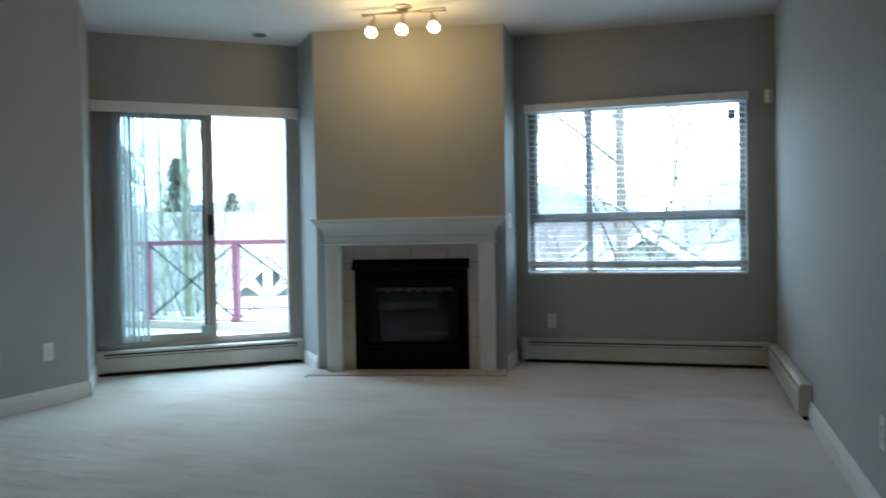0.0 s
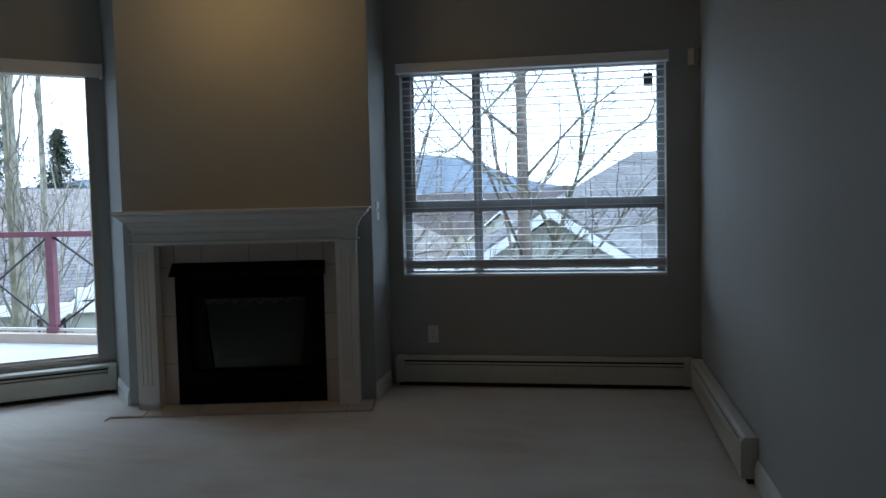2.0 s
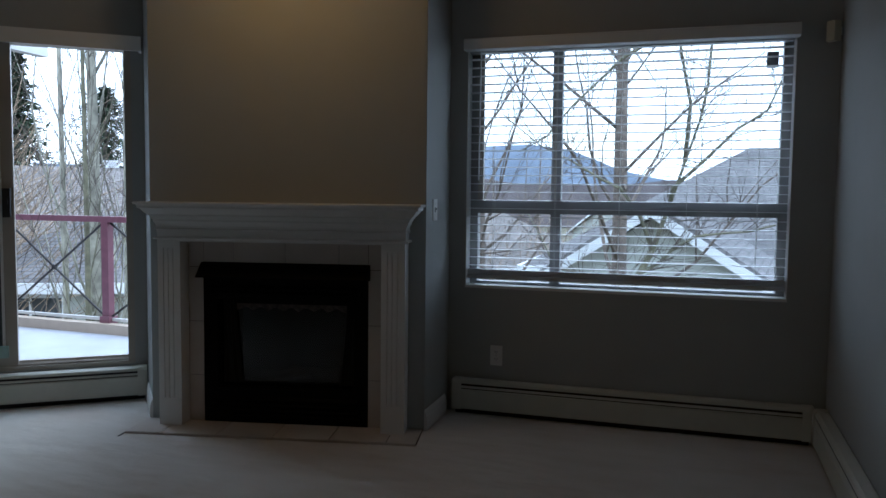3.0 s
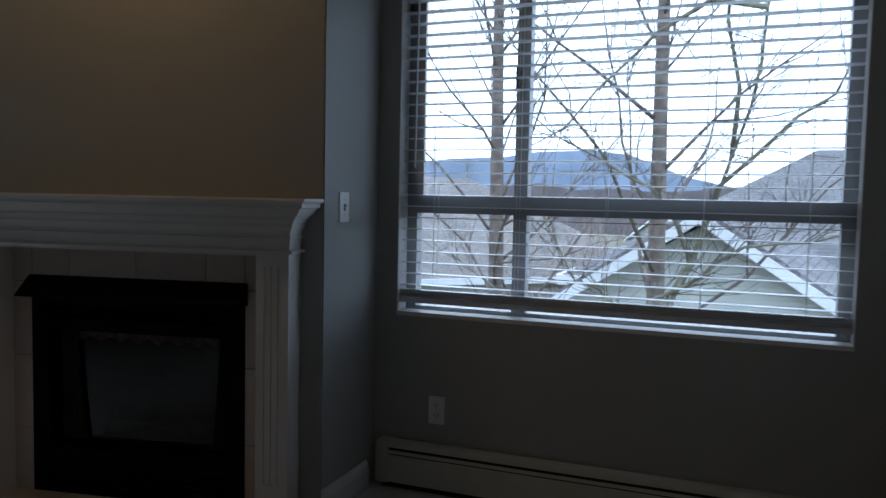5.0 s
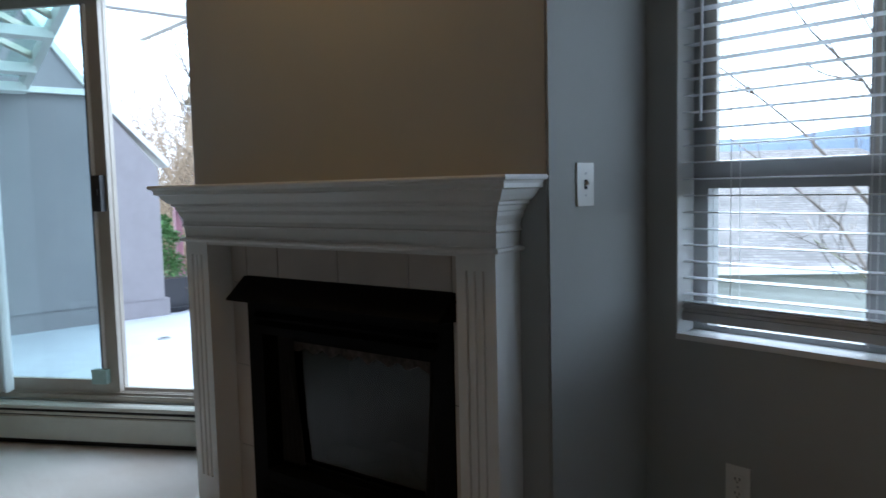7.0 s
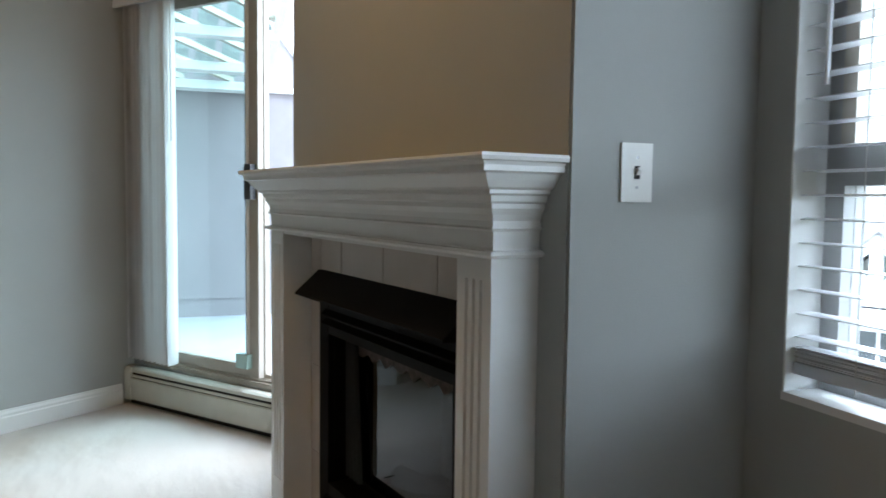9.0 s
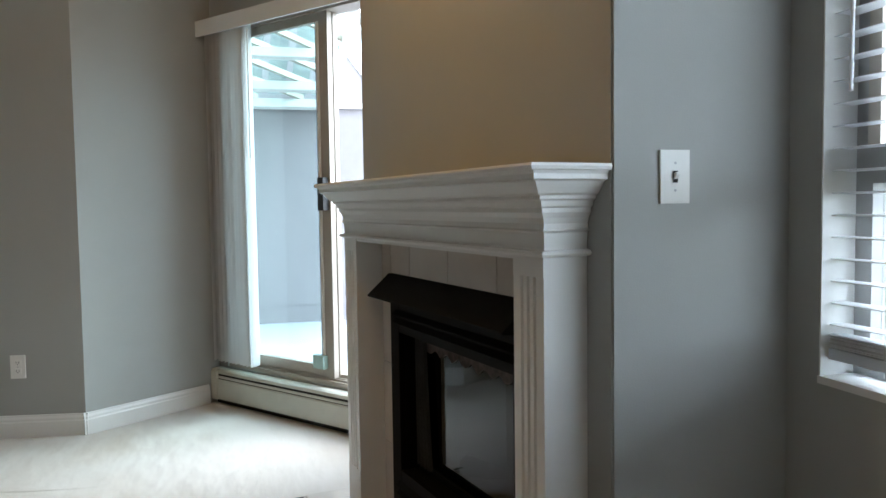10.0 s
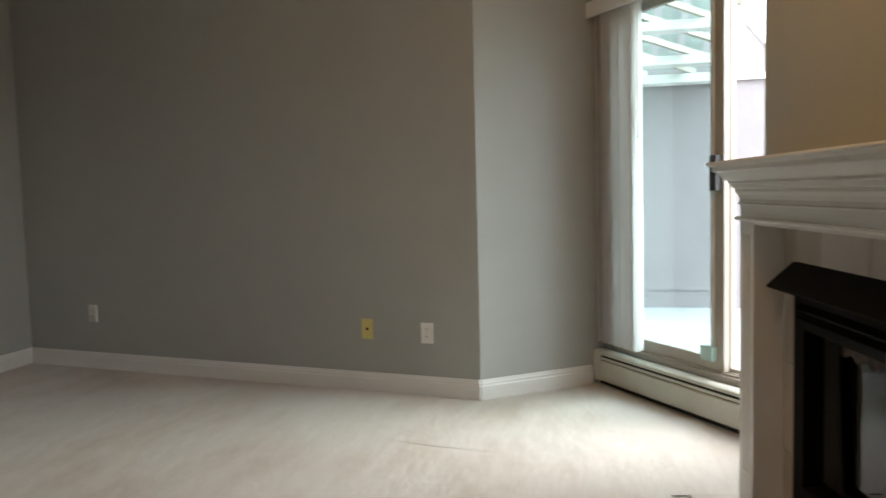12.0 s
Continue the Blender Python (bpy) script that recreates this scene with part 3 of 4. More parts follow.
part("fire_glass", box((GX0 + 0.03, 0.060, 0.225), (GX1 - 0.03, 0.064, 0.67)), M["fire_glass"], insert, "dark reflective firebox glass")
for xa, xt, xb in ((GX0 + 0.012, 0.075, 0.115), (GX1 - 0.012, -0.045, -0.085)):
    cur = bmesh.new()
    cols = []
    for k in range(17):
        f_ = k / 16
        cols.append([cur.verts.new((xa + (xt + (xb - xt) * (j_ / 6) ** 1.4) * f_, 0.038 + 0.008 * math.cos(f_ * 6.28318 * 4), 0.692 - 0.47 * j_ / 6)) for j_ in range(7)])
    for c0, c1 in zip(cols, cols[1:]):
        for j_ in range(6):
            cur.faces.new((c0[j_], c1[j_], c1[j_ + 1], c0[j_ + 1]))
    part("mesh_curtain", cur, M["chain"], insert, "gathered dark chain-mesh spark curtain", smooth=True)
part("stained_lip", prism([(GX0 + 0.03, 0.671)] + [(GX0 + 0.03 + (GX1 - GX0 - 0.06) * k / 40, 0.640 + 0.010 * math.sin(k * 1.3) + 0.008 * noise.noise(Vector((k * 0.8, 0, 0)))) for k in range(41)] + [(GX1 - 0.03, 0.671)], 0.054, 0.059, "y"), M["rusty"], insert, "mottled rust-brown lip over the glass")
for z in (0.055, 0.085, 0.115, 0.145):
    part("lower_louvre", prism([(-0.036, z), (-0.022, z + 0.016), (-0.022, z + 0.012), (-0.036, z - 0.003)], -hw + 0.06, hw - 0.06, "x"), M["black"], insert)
for z in (0.735, 0.765):
    part("upper_louvre", prism([(-0.038, z), (-0.022, z + 0.016), (-0.022, z + 0.012), (-0.038, z - 0.003)], -hw + 0.05, hw - 0.05, "x"), M["black"], insert)
part("hood", prism([(-0.022, 0.905), (-0.105, 0.832), (-0.105, 0.826), (-0.022, 0.82), (-0.0, 0.82), (-0.0, 0.905)], -hw - 0.012, hw + 0.012, "x"), M["black"], insert, "slanted black sheet-steel hood", bevel=0.0015)
rnd = random.Random(3)
for x, y, r, ln, a in ((-0.10, 0.22, 0.035, 0.34, 12), (0.10, 0.26, 0.04, 0.36, -10), (0.0, 0.20, 0.028, 0.26, 38)):
    pts = [w(pose(x, y, 0.19 + r, 0, 0, a), ln * (k / 5 - 0.5), 0.01 * rnd.uniform(-1, 1), 0.01 * rnd.uniform(-1, 1)) for k in range(6)]
    part("gas_log", tube(pts, [r * rnd.uniform(0.85, 1.1) for _ in pts], 9), M["log"], insert, smooth=True)

mantel = thing("mantelpiece", "white painted wood mantelpiece with stepped crown moulding", "mantelpiece", CHI)
prof = [(0.0, 1.236), (-0.205, 1.236), (-0.208, 1.23), (-0.205, 1.223), (-0.196, 1.221), (-0.192, 1.214), (-0.192, 1.203), (-0.18, 1.199), (-0.172, 1.187), (-0.16, 1.173), (-0.15, 1.168), (-0.15, 1.161), (-0.141, 1.157), (-0.138, 1.145), (-0.132, 1.141), (-0.132, 1.131), (-0.124, 1.119), (-0.12, 1.106), (-0.122, 1.094), (-0.126, 1.09), (-0.119, 1.085), (-0.116, 1.051), (-0.117, 1.047), (-0.13, 1.045), (-0.134, 1.039), (-0.13, 1.033), (-0.118, 1.031), (0.0, 1.031)]
MX0, MX1 = -1.447, -0.085


def crown(profile, x0, x1):
    """The moulding runs along the front and turns back along both ends with the same profile."""
    bm = bmesh.new()
    L = [bm.verts.new((x0 + (y + 0.115), min(y, -0.002), z)) for y, z in profile]
    R = [bm.verts.new((x1 - (y + 0.115), min(y, -0.002), z)) for y, z in profile]
    B0 = [bm.verts.new((x0 + (y + 0.115), -0.001, z)) for y, z in profile]
    B1 = [bm.verts.new((x1 - (y + 0.115), -0.001, z)) for y, z in profile]
    k = len(profile)
    for i in range(k - 1):
        bm.faces.new((L[i], R[i], R[i + 1], L[i + 1]))
        bm.faces.new((B0[i], L[i], L[i + 1], B0[i + 1]))
        bm.faces.new((R[i], B1[i], B1[i + 1], R[i + 1]))
    bm.faces.new((B0[0], B1[0], R[0], L[0]))
    bm.faces.new((B0[-1], L[-1], R[-1], B1[-1]))
    bmesh.ops.remove_doubles(bm, verts=bm.verts[:], dist=0.0001)
    return bm


inner = prof[1:-1]
part("mantel_crown", crown(inner, MX0, MX1), M["trim"], mantel, "stepped crown moulding and shelf")
PWD = 0.128


def pilaster(x0, x1):
    """Fluted board: three shallow grooves."""
    f, g = -0.118, 0.006
    wd = (x1 - x0)
    cuts = [(0.24, 0.34), (0.45, 0.55), (0.66, 0.76)]
    out = [(x0, 0.0), (x0, f)]
    for a, b in cuts:
        out += [(x0 + wd * a, f), (x0 + wd * (a + 0.02), f + g), (x0 + wd * (b - 0.02), f + g), (x0 + wd * b, f)]
    out += [(x1, f), (x1, 0.0)]
    bm = prism(out, 0.16, 0.985, "z")
    part("pilaster_shaft", bm, M["trim"], mantel, "fluted white pilaster shaft")
    part("pilaster_block", box((x0, f - 0.001, 0.002), (x1, 0, 0.16)), M["trim"], mantel, bevel=0.002)
    part("pilaster_cap", box((x0, f - 0.001, 0.985), (x1, 0, 1.031)), M["trim"], mantel)


pilaster(MX0, MX0 + PWD)
pilaster(MX1 - PWD, MX1)
part("tile_edge_strip", box((MX0 + PWD, -0.115, 1.022), (MX1 - PWD, -0.008, 1.031)), M["trim"], mantel)

# tiled surround: each tile a piece
sur_x0, sur_x1 = MX0 + PWD, MX1 - PWD
surround = thing("tile_surround", "beige glazed tile surround with dark grout lines", "fireplace surround", CHI)
gb = bmesh.new()
box((sur_x0, -0.010, 0.0), (FB0, -0.002, 1.022), gb)
box((FB1, -0.010, 0.0), (sur_x1, -0.002, 1.022), gb)
box((FB0, -0.010, FBZ), (FB1, -0.002, 1.022), gb)
part("grout_bed", gb, M["grout"], surround, "dark brown grout")


def tile_piece(x0, x1, z0, z1):
    g = 0.0022
    part("tile", box((x0 + g, -0.018, z0 + g), (x1 - g, -0.010, z1 - g)), M["tile"], surround, bevel=0.0012)


for x0, x1 in ((sur_x0, FB0), (FB1, sur_x1)):
    for z0, z1 in ((0.0, 0.270), (0.270, 0.573), (0.573, 0.877), (0.877, 1.022)):
        tile_piece(x0, x1, z0, z1)
tx = [FB0, -1.060, -0.766, -0.465, FB1]
for x0, x1 in zip(tx, tx[1:]):
    tile_piece(x0, x1, FBZ, 1.022)

hearth = thing("tile_hearth", "low cream tiled hearth slab let into the carpet", "hearth", CHI)
HX0, HX1, HY = -1.57, 0.0, -0.263
part("grout_bed", box((HX0, HY, 0.0005), (HX1, -0.004, 0.006)), M["grout"], hearth, "dark brown grout")
hx = [HX0, -1.375, -1.07, -0.766, -0.462, -0.158, HX1]
for x0, x1 in zip(hx, hx[1:]):
    part("tile", box((x0 + 0.003, HY + 0.003, 0.006), (x1 - 0.003, -0.006, 0.011)), M["tile"], hearth, bevel=0.001)


part("edge_gap", box((HX0 - 0.008, HY - 0.06, 0.0006), (HX0 - 0.001, -0.02, 0.0030)), M["dark"], hearth, "dark open joint beside the carpet")
part("metal_edging", box((HX0, HY - 0.005, 0.0006), (HX1, HY - 0.001, 0.009)), M["tile"], hearth)

# ---- plates on the walls ----
def plate(m, kind_name, label, category, face="outlet", material=None, wd=0.072, ht=0.118):
    """In its own frame the wall is y = 0 and the room at y < 0."""
    mt = material or M["plate"]
    t = thing(kind_name, label, category, m)
    part("cover_plate", box((-wd / 2, -0.006, -ht / 2), (wd / 2, -0.0005, ht / 2)), mt, t, bevel=0.003, seg=2)
    if face == "outlet":
        for z in (-0.021, 0.021):
            part("receptacle", box((-0.0165, -0.0085, z - 0.014), (0.0165, -0.006, z + 0.014)), mt, t, bevel=0.002)
            slots = bmesh.new()
            for x in (-0.0065, 0.0065):
                box((x - 0.0012, -0.0092, z - 0.002), (x + 0.0012, -0.0084, z + 0.007), slots)
            box((-0.0018, -0.0092, z - 0.009), (0.0018, -0.0084, z - 0.005), slots)
            part("socket_slots", slots, M["dark"], t)
        part("screw", box((-0.003, -0.0072, -0.003), (0.003, -0.0058, 0.003)), M["screw"], t)
    elif face == "switch":
        part("toggle_slot", box((-0.006, -0.0072, -0.013), (0.006, -0.0058, 0.013)), M["dark"], t)
        part("toggle", prism([(-0.006, -0.006), (-0.017, 0.003), (-0.017, 0.010), (-0.006, 0.007)], -0.0042, 0.0042, "x"), mt, t, "upturned switch toggle", bevel=0.001)
        for z in (-0.030, 0.030):
            part("screw", lathe([(0.003, 0), (0.003, 0.0012)], 10), M["screw"], t).matrix_basis = pose(0, -0.0058, z, 90, 0, 0)
    elif face == "jack":
        part("jack_socket", box((-0.008, -0.0075, -0.008), (0.008, -0.006, 0.008)), M["dark"], t)
    return t


plate(pose(-0.79, 8.138, 1.206, 0, 0, 90), "light_switch", "white toggle light switch on the side wall", "light switch", "switch")
tagged(plate(pose(-0.493, YW, 0.350), "wall_outlet", "white duplex outlet under the window", "wall outlet"), group="wall outlets")
tagged(plate(east(5.02, 0.36), "wall_outlet", "white duplex outlet above the long baseboard", "wall outlet"), group="wall outlets")
WST = pose(*CW, 0, 0, 0, math.degrees(math.atan2(YB - CW[1], XB - XL)) + 180)
tagged(plate(WST @ pose(-0.317, 0, 0.362), "wall_outlet", "white duplex outlet close to the wall corner", "wall outlet"), group="wall outlets")
plate(WST @ pose(-0.698, 0, 0.370), "phone_jack", "yellowed plastic phone jack plate", "phone jack", "jack", M["plate_y"])
tagged(plate(WST @ pose(-2.840, 0, 0.385), "wall_outlet", "white duplex outlet on the long plain wall", "wall outlet"), group="wall outlets")
sn = thing("alarm_sensor", "small beige motion sensor in the wall corner", "motion sensor", pose(XR - 0.035, YW - 0.035, 2.135, 0, 0, -45))
part("sensor_body", prism([(-0.03, -0.005), (-0.022, -0.045), (0.022, -0.045), (0.03, -0.005)], -0.055, 0.045, "z"), M["sensor"], sn, bevel=0.004)
part("bracket", box((-0.012, -0.006, -0.02), (0.012, 0.030, 0.02)), M["plate"], sn)

# ---- ceiling fittings ----
LX, LY = -1.39, 7.29
lamp = thing("track_light", "brushed nickel track light with three lit frosted globes", "ceiling light", pose(LX, LY, CEIL, 0, 0, 4))
part("canopy", lathe([(0.062, 0.0), (0.062, -0.012), (0.045, -0.026), (0.010, -0.030)][::-1], 28), M["nickel"], lamp, smooth=False)
for o, name in ((0.010, "wave_bar"), (-0.010, "wave_bar")):
    pts = [(x, 0.02 * math.sin((x / 0.32) * 3.1416) * (1 if o > 0 else -1) + o, -0.045 + 0.006 * math.cos(x * 9) * (1 if o > 0 else -1)) for x in [(-0.32 + 0.04 * i) for i in range(17)]]
    part(name, tube(pts, [0.006] * 17, 8), M["nickel"], lamp, smooth=True)
part("stem", tube([(0, 0, -0.025), (0, 0, -0.05)], [0.012, 0.012], 10), M["nickel"], lamp)
for x, tx_, ty in ((-0.22, -0.02, -0.02), (0.0, -0.005, -0.03), (0.215, 0.02, -0.03)):
    head = part("lamp_head", tube([(x, 0, -0.05), (x, 0, -0.075), (x + tx_ * 0.5, ty * 0.5, -0.10), (x + tx_, ty, -0.145)], [0.006, 0.007, 0.018, 0.024], 12), M["nickel"], lamp)
    part("globe", lathe([(0.006, 0.0), (0.024, -0.004), (0.036, -0.018), (0.041, -0.036), (0.038, -0.056), (0.024, -0.070), (0.006, -0.075)][::-1], 18, at=(x + tx_, ty, -0.142)), M["globe"], head, "lit frosted glass globe", smooth=True)
for k, (x, tx_, ty) in enumerate(((-0.22, -0.02, -0.02), (0.0, -0.005, -0.03), (0.215, 0.02, -0.03))):
    bulb = new("bulb_light", bpy.data.lights.new("bulb_light", "POINT"))
    bulb.data.energy, bulb.data.color, bulb.data.shadow_soft_size = LAMP_POWER, (1.0, 0.50, 0.12), 0.05
    bulb.matrix_world = lamp.matrix_world @ pose(x + tx_, ty, -0.26)
vent = thing("ceiling_vent", "round dark-centred ceiling vent with a white rim", "ceiling vent", pose(-2.74, 7.60, CEIL))
part("rim", lathe([(0.085, 0.0), (0.085, -0.004), (0.070, -0.010), (0.062, -0.010), (0.062, 0.0)], 32), M["plate"], vent)
part("disc", lathe([(0.052, -0.020), (0.058, -0.016), (0.052, -0.012), (0.010, -0.010), (0.010, 0.0)], 28), M["cover"], vent)


# ---- deck ----
DECKZ = 0.08
deck_line = [(pr.x + 1.2, pr.y + 0.15), (pr.x + 1.2, 9.48), (-3.2, 9.50), (-4.16, 9.57), (-5.35, 9.64), (-6.62, 9.72), (-7.4, 9.80), (-7.4, 6.3), (pl.x - 0.15, pl.y - 0.2), (pl.x - 0.03, pl.y + 0.17), (pr.x - 0.10, pr.y + 0.13)]
tagged(part("deck", prism(deck_line, -0.15, DECKZ, "z"), M["deck"], kind="structure", label="pale grey vinyl membrane balcony deck, slightly soiled"), category="balcony deck")
rail_pts = [(-1.95, 9.36), (-2.85, 9.42), (-4.16, 9.50), (-5.35, 9.56), (-6.38, 9.60), (-7.30, 9.68)]
rail = thing("balcony_railing", "maroon painted metal balcony railing with crossed rods", "railing")
for a, b in zip(rail_pts, rail_pts[1:]):
    d = Vector((b[0] - a[0], b[1] - a[1]))
    m = pose(a[0], a[1], 0, 0, 0, math.degrees(math.atan2(d.y, d.x)))
    L = d.length

    def seg(name, bm, material, label="", bevel=0.0):
        ob = part(name, bm, material, rail, label, bevel=bevel)
        ob.matrix_world = m
        return ob
    seg("top_rail", box((0.0, -0.035, 1.030), (L, 0.035, 1.080)), M["maroon"], bevel=0.006)
    seg("bottom_rail", box((0.02, -0.012, DECKZ + 0.10), (L - 0.02, 0.012, DECKZ + 0.125)), M["pergola"], "pale bottom rail")
    seg("deck_curb", box((0.0, 0.01, DECKZ - 0.02), (L, 0.10, DECKZ + 0.085)), M["curb"], "tan painted deck edge curb")
    for z0, z1 in ((1.03, DECKZ + 0.13), (DECKZ + 0.13, 1.03)):
        seg("cross_rod", tube([(0.03, 0, z0), (L - 0.03, 0, z1)], [0.010, 0.010], 6), M["cable"])
    seg("cross_hub", lathe([(0.022, -0.012), (0.022, 0.012)], 12), M["cable"]).matrix_world = m @ pose(L / 2, 0, (1.03 + DECKZ + 0.13) / 2, 90, 0, 0)
for x, y in rail_pts:
    p = part("post", box((x - 0.034, y - 0.034, DECKZ), (x + 0.034, y + 0.034, 1.030)), M["maroon"], rail, bevel=0.004)
    part("post_shoe", box((x - 0.050, y - 0.050, DECKZ + 0.0), (x + 0.050, y + 0.050, DECKZ + 0.14)), M["maroon"], p, bevel=0.006)

# privacy wall beyond the deck with its ledge and raked end
PX = -6.40
pw = bmesh.new()
LEDGE = 2.05
prism([(6.9, DECKZ + 0.16), (9.15, DECKZ + 0.16), (9.15, 1.44), (8.55, 2.14), (8.05, 2.78), (7.5, 3.5), (6.9, 3.5)], PX - 0.16, PX, "x", pw)
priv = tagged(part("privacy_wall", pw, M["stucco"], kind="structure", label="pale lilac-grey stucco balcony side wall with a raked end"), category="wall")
tagged(part("wall_upstand", box((PX - 0.15, 6.9, DECKZ - 0.05), (PX - 0.012, 9.20, DECKZ + 0.16)), M["stucco"], kind="structure", label="recessed stucco upstand at the deck"), category="wall")
tagged(part("ledge_trim", box((PX - 0.02, 6.9, LEDGE), (PX + 0.05, 8.60, LEDGE + 0.05)), M["pergola"], kind="structure", label="white painted ledge trim"), category="trim")
cap = prism([(9.24, 1.44), (9.24, 1.50), (8.56, 2.19), (8.06, 2.83), (7.5, 3.56), (7.5, 3.50), (8.04, 2.78), (8.54, 2.14)], PX - 0.19, PX + 0.03, "x")
tagged(part("raked_cap", cap, M["pergola"], kind="structure", label="pale metal raked wall cap"), category="trim")
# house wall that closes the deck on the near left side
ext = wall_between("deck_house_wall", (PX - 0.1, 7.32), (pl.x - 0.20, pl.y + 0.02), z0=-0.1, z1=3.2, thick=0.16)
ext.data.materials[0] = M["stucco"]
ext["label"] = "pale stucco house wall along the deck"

# glazed canopy over that corner of the deck
can = thing("glass_canopy", "white-beamed lean-to canopy with greenish panes", "canopy")
A0, A1 = Vector((-6.36, 0, LEDGE + 0.10)), Vector((-4.30, 0, 2.86))
slope = math.degrees(math.atan2(A1.z - A0.z, A1.x - A0.x))
LC = math.hypot(A1.z - A0.z, A1.x - A0.x)
cm = pose(A0.x, 0, A0.z, 0, -slope, 0)


def canopy_part(name, lo, hi, material, label="", bevel=0.004):
    ob = part(name, box(lo, hi), material, can, label, bevel=bevel)
    ob.matrix_world = cm
    return ob


YC0, YC1 = 7.28, 8.08
for y in (YC0, YC1):
    canopy_part("rake_rafter", (0, y - 0.03, -0.09), (LC, y + 0.03, 0.0), M["pergola"], "white rake beam")
for i in range(9):
    s_a = 0.10 + 0.30 * i
    s_b = s_a - 0.55
    ya, yb = YC0 + 0.03, YC1 - 0.03
    if s_a > LC - 0.05:
        ya, s_a = ya + (yb - ya) * (s_a - LC + 0.05) / (s_a - s_b), LC - 0.05
    if s_b < 0.02:
        yb, s_b = ya + (yb - ya) * (s_a - 0.02) / (s_a - s_b), 0.02
    if yb - ya > 0.05:
        d_ = Vector((s_b - s_a, yb - ya))
        g_ = part("glazing_bar", box((0, -0.014, -0.05), (d_.length, 0.014, 0.0)), M["alu"], can, "thin metal glazing bar")
        g_.matrix_world = cm @ pose(s_a, ya, 0, 0, 0, math.degrees(math.atan2(d_.y, d_.x)))
for k in (0.02, 0.17, 0.42, 0.68, 0.98):
    canopy_part("purlin", (LC * k - 0.03, YC0, -0.14), (LC * k + 0.03, YC1, -0.062), M["pergola"])
for i in range(4):
    y0, y1 = YC0 + (YC1 - YC0) * i / 4 + 0.026, YC0 + (YC1 - YC0) * (i + 1) / 4 - 0.026
    canopy_part("canopy_pane", (0.02, y0, 0.002), (LC - 0.02, y1, 0.008), M["canopy_glass"], "translucent greenish canopy pane", 0)
tagged(part("balcony_header", box((-5.08, 8.14, 2.50), (-4.98, 9.75, 2.60)), M["pergola"], kind="structure", label="white painted header beam above the balcony"), category="beam")
tagged(part("header_rafter", box((-6.6, 9.1, 2.60), (-3.4, 9.17, 2.70)), M["pergola"], kind="structure", label="white painted rafter above the balcony"), category="beam")

drain = thing("deck_drain", "small round grey deck drain cover", "drain", pose(-5.3, 8.7, DECKZ))
part("drain_cover", lathe([(0.055, 0.0), (0.055, 0.005), (0.045, 0.008), (0.01, 0.008)], 20), M["alu_dark"], drain)
slots_ = bmesh.new()
for k in range(5):
    box((-0.035, -0.03 + k * 0.014, 0.008), (0.035, -0.025 + k * 0.014, 0.0092), slots_)
part("drain_slots", slots_, M["dark"], drain)

# potted shrub on its dish
pot = thing("potted_shrub", "small green evergreen shrub in a dark square pot", "potted plant", pose(-6.66, 9.30, DECKZ))
part("saucer", lathe([(0.16, 0.0), (0.20, 0.05), (0.19, 0.055), (0.15, 0.02)], 20), M["pot"], pot, "black plastic saucer")
part("planter", prism([(-0.15, -0.15), (0.15, -0.15), (0.15, 0.15), (-0.15, 0.15)], 0.03, 0.32, "z"), M["pot"], pot, bevel=0.01)
part("potting_soil", box((-0.13, -0.13, 0.30), (0.13, 0.13, 0.323)), M["soil"], pot)


def clumps(bm, centre, radius, count, size, rnd, flat=1.0):
    """Many small leaf cards of irregular turn, scattered in an uneven ball."""
    c = Vector(centre)
    for _ in range(count):
        d = Vector((rnd.gauss(0, 1), rnd.gauss(0, 1), rnd.gauss(0, 1))).normalized()
        r = radius * rnd.uniform(0.35, 1.0) * (0.75 + 0.35 * noise.noise(d * 2.3 + c))
        p = c + Vector((d.x * r, d.y * r, d.z * r * flat))
        a = Vector((rnd.gauss(0, 1), rnd.gauss(0, 1), rnd.gauss(0, 1))).normalized() * size * rnd.uniform(0.6, 1.3)
        b = a.orthogonal().normalized() * size * rnd.uniform(0.2, 0.5)
        bm.faces.new([bm.verts.new(p - a), bm.verts.new(p + b), bm.verts.new(p + a), bm.verts.new(p - b)])


shr = bmesh.new()
rnd = random.Random(5)
for k in range(7):
    clumps(shr, (rnd.uniform(-0.09, 0.09), rnd.uniform(-0.09, 0.09), 0.40 + k * 0.075), 0.17 - 0.012 * k, 260, 0.022, rnd)
tagged(part("foliage", shr, M["shrub"], pot, "dense small green leaves"), kind="stuff")
part("trunk", tube([(0, 0, 0.30), (0.01, 0, 0.6)], [0.012, 0.008], 6), M["bark"], pot)

# ---- grounds ----
GZ = -6.5
gb = bmesh.new()
N = 24
for i in range(N + 1):
    for j in range(N + 1):
        x, y = -1800 + 3600 * i / N, -900 + 2700 * j / N
        gb.verts.new((x, y, GZ - 0.05))
gb.verts.ensure_lookup_table()
for i in range(N):
    for j in range(N):
        a = i * (N + 1) + j
        gb.faces.new([gb.verts[k] for k in (a, a + N + 1, a + N + 2, a + 1)])
tagged(part("ground", gb, M["ground"], kind="structure", label="winter grass and leaf litter"), category="ground")
tagged(part("road", box((-60, 34, GZ - 0.04), (60, 40, GZ + 0.02)), M["asphalt"], kind="structure", label="wet grey asphalt street"), category="road")
tagged(part("road", box((-60, 58, GZ - 0.04), (60, 67, GZ + 0.02)), M["asphalt"], kind="structure", label="wet grey asphalt street farther off"), category="road")


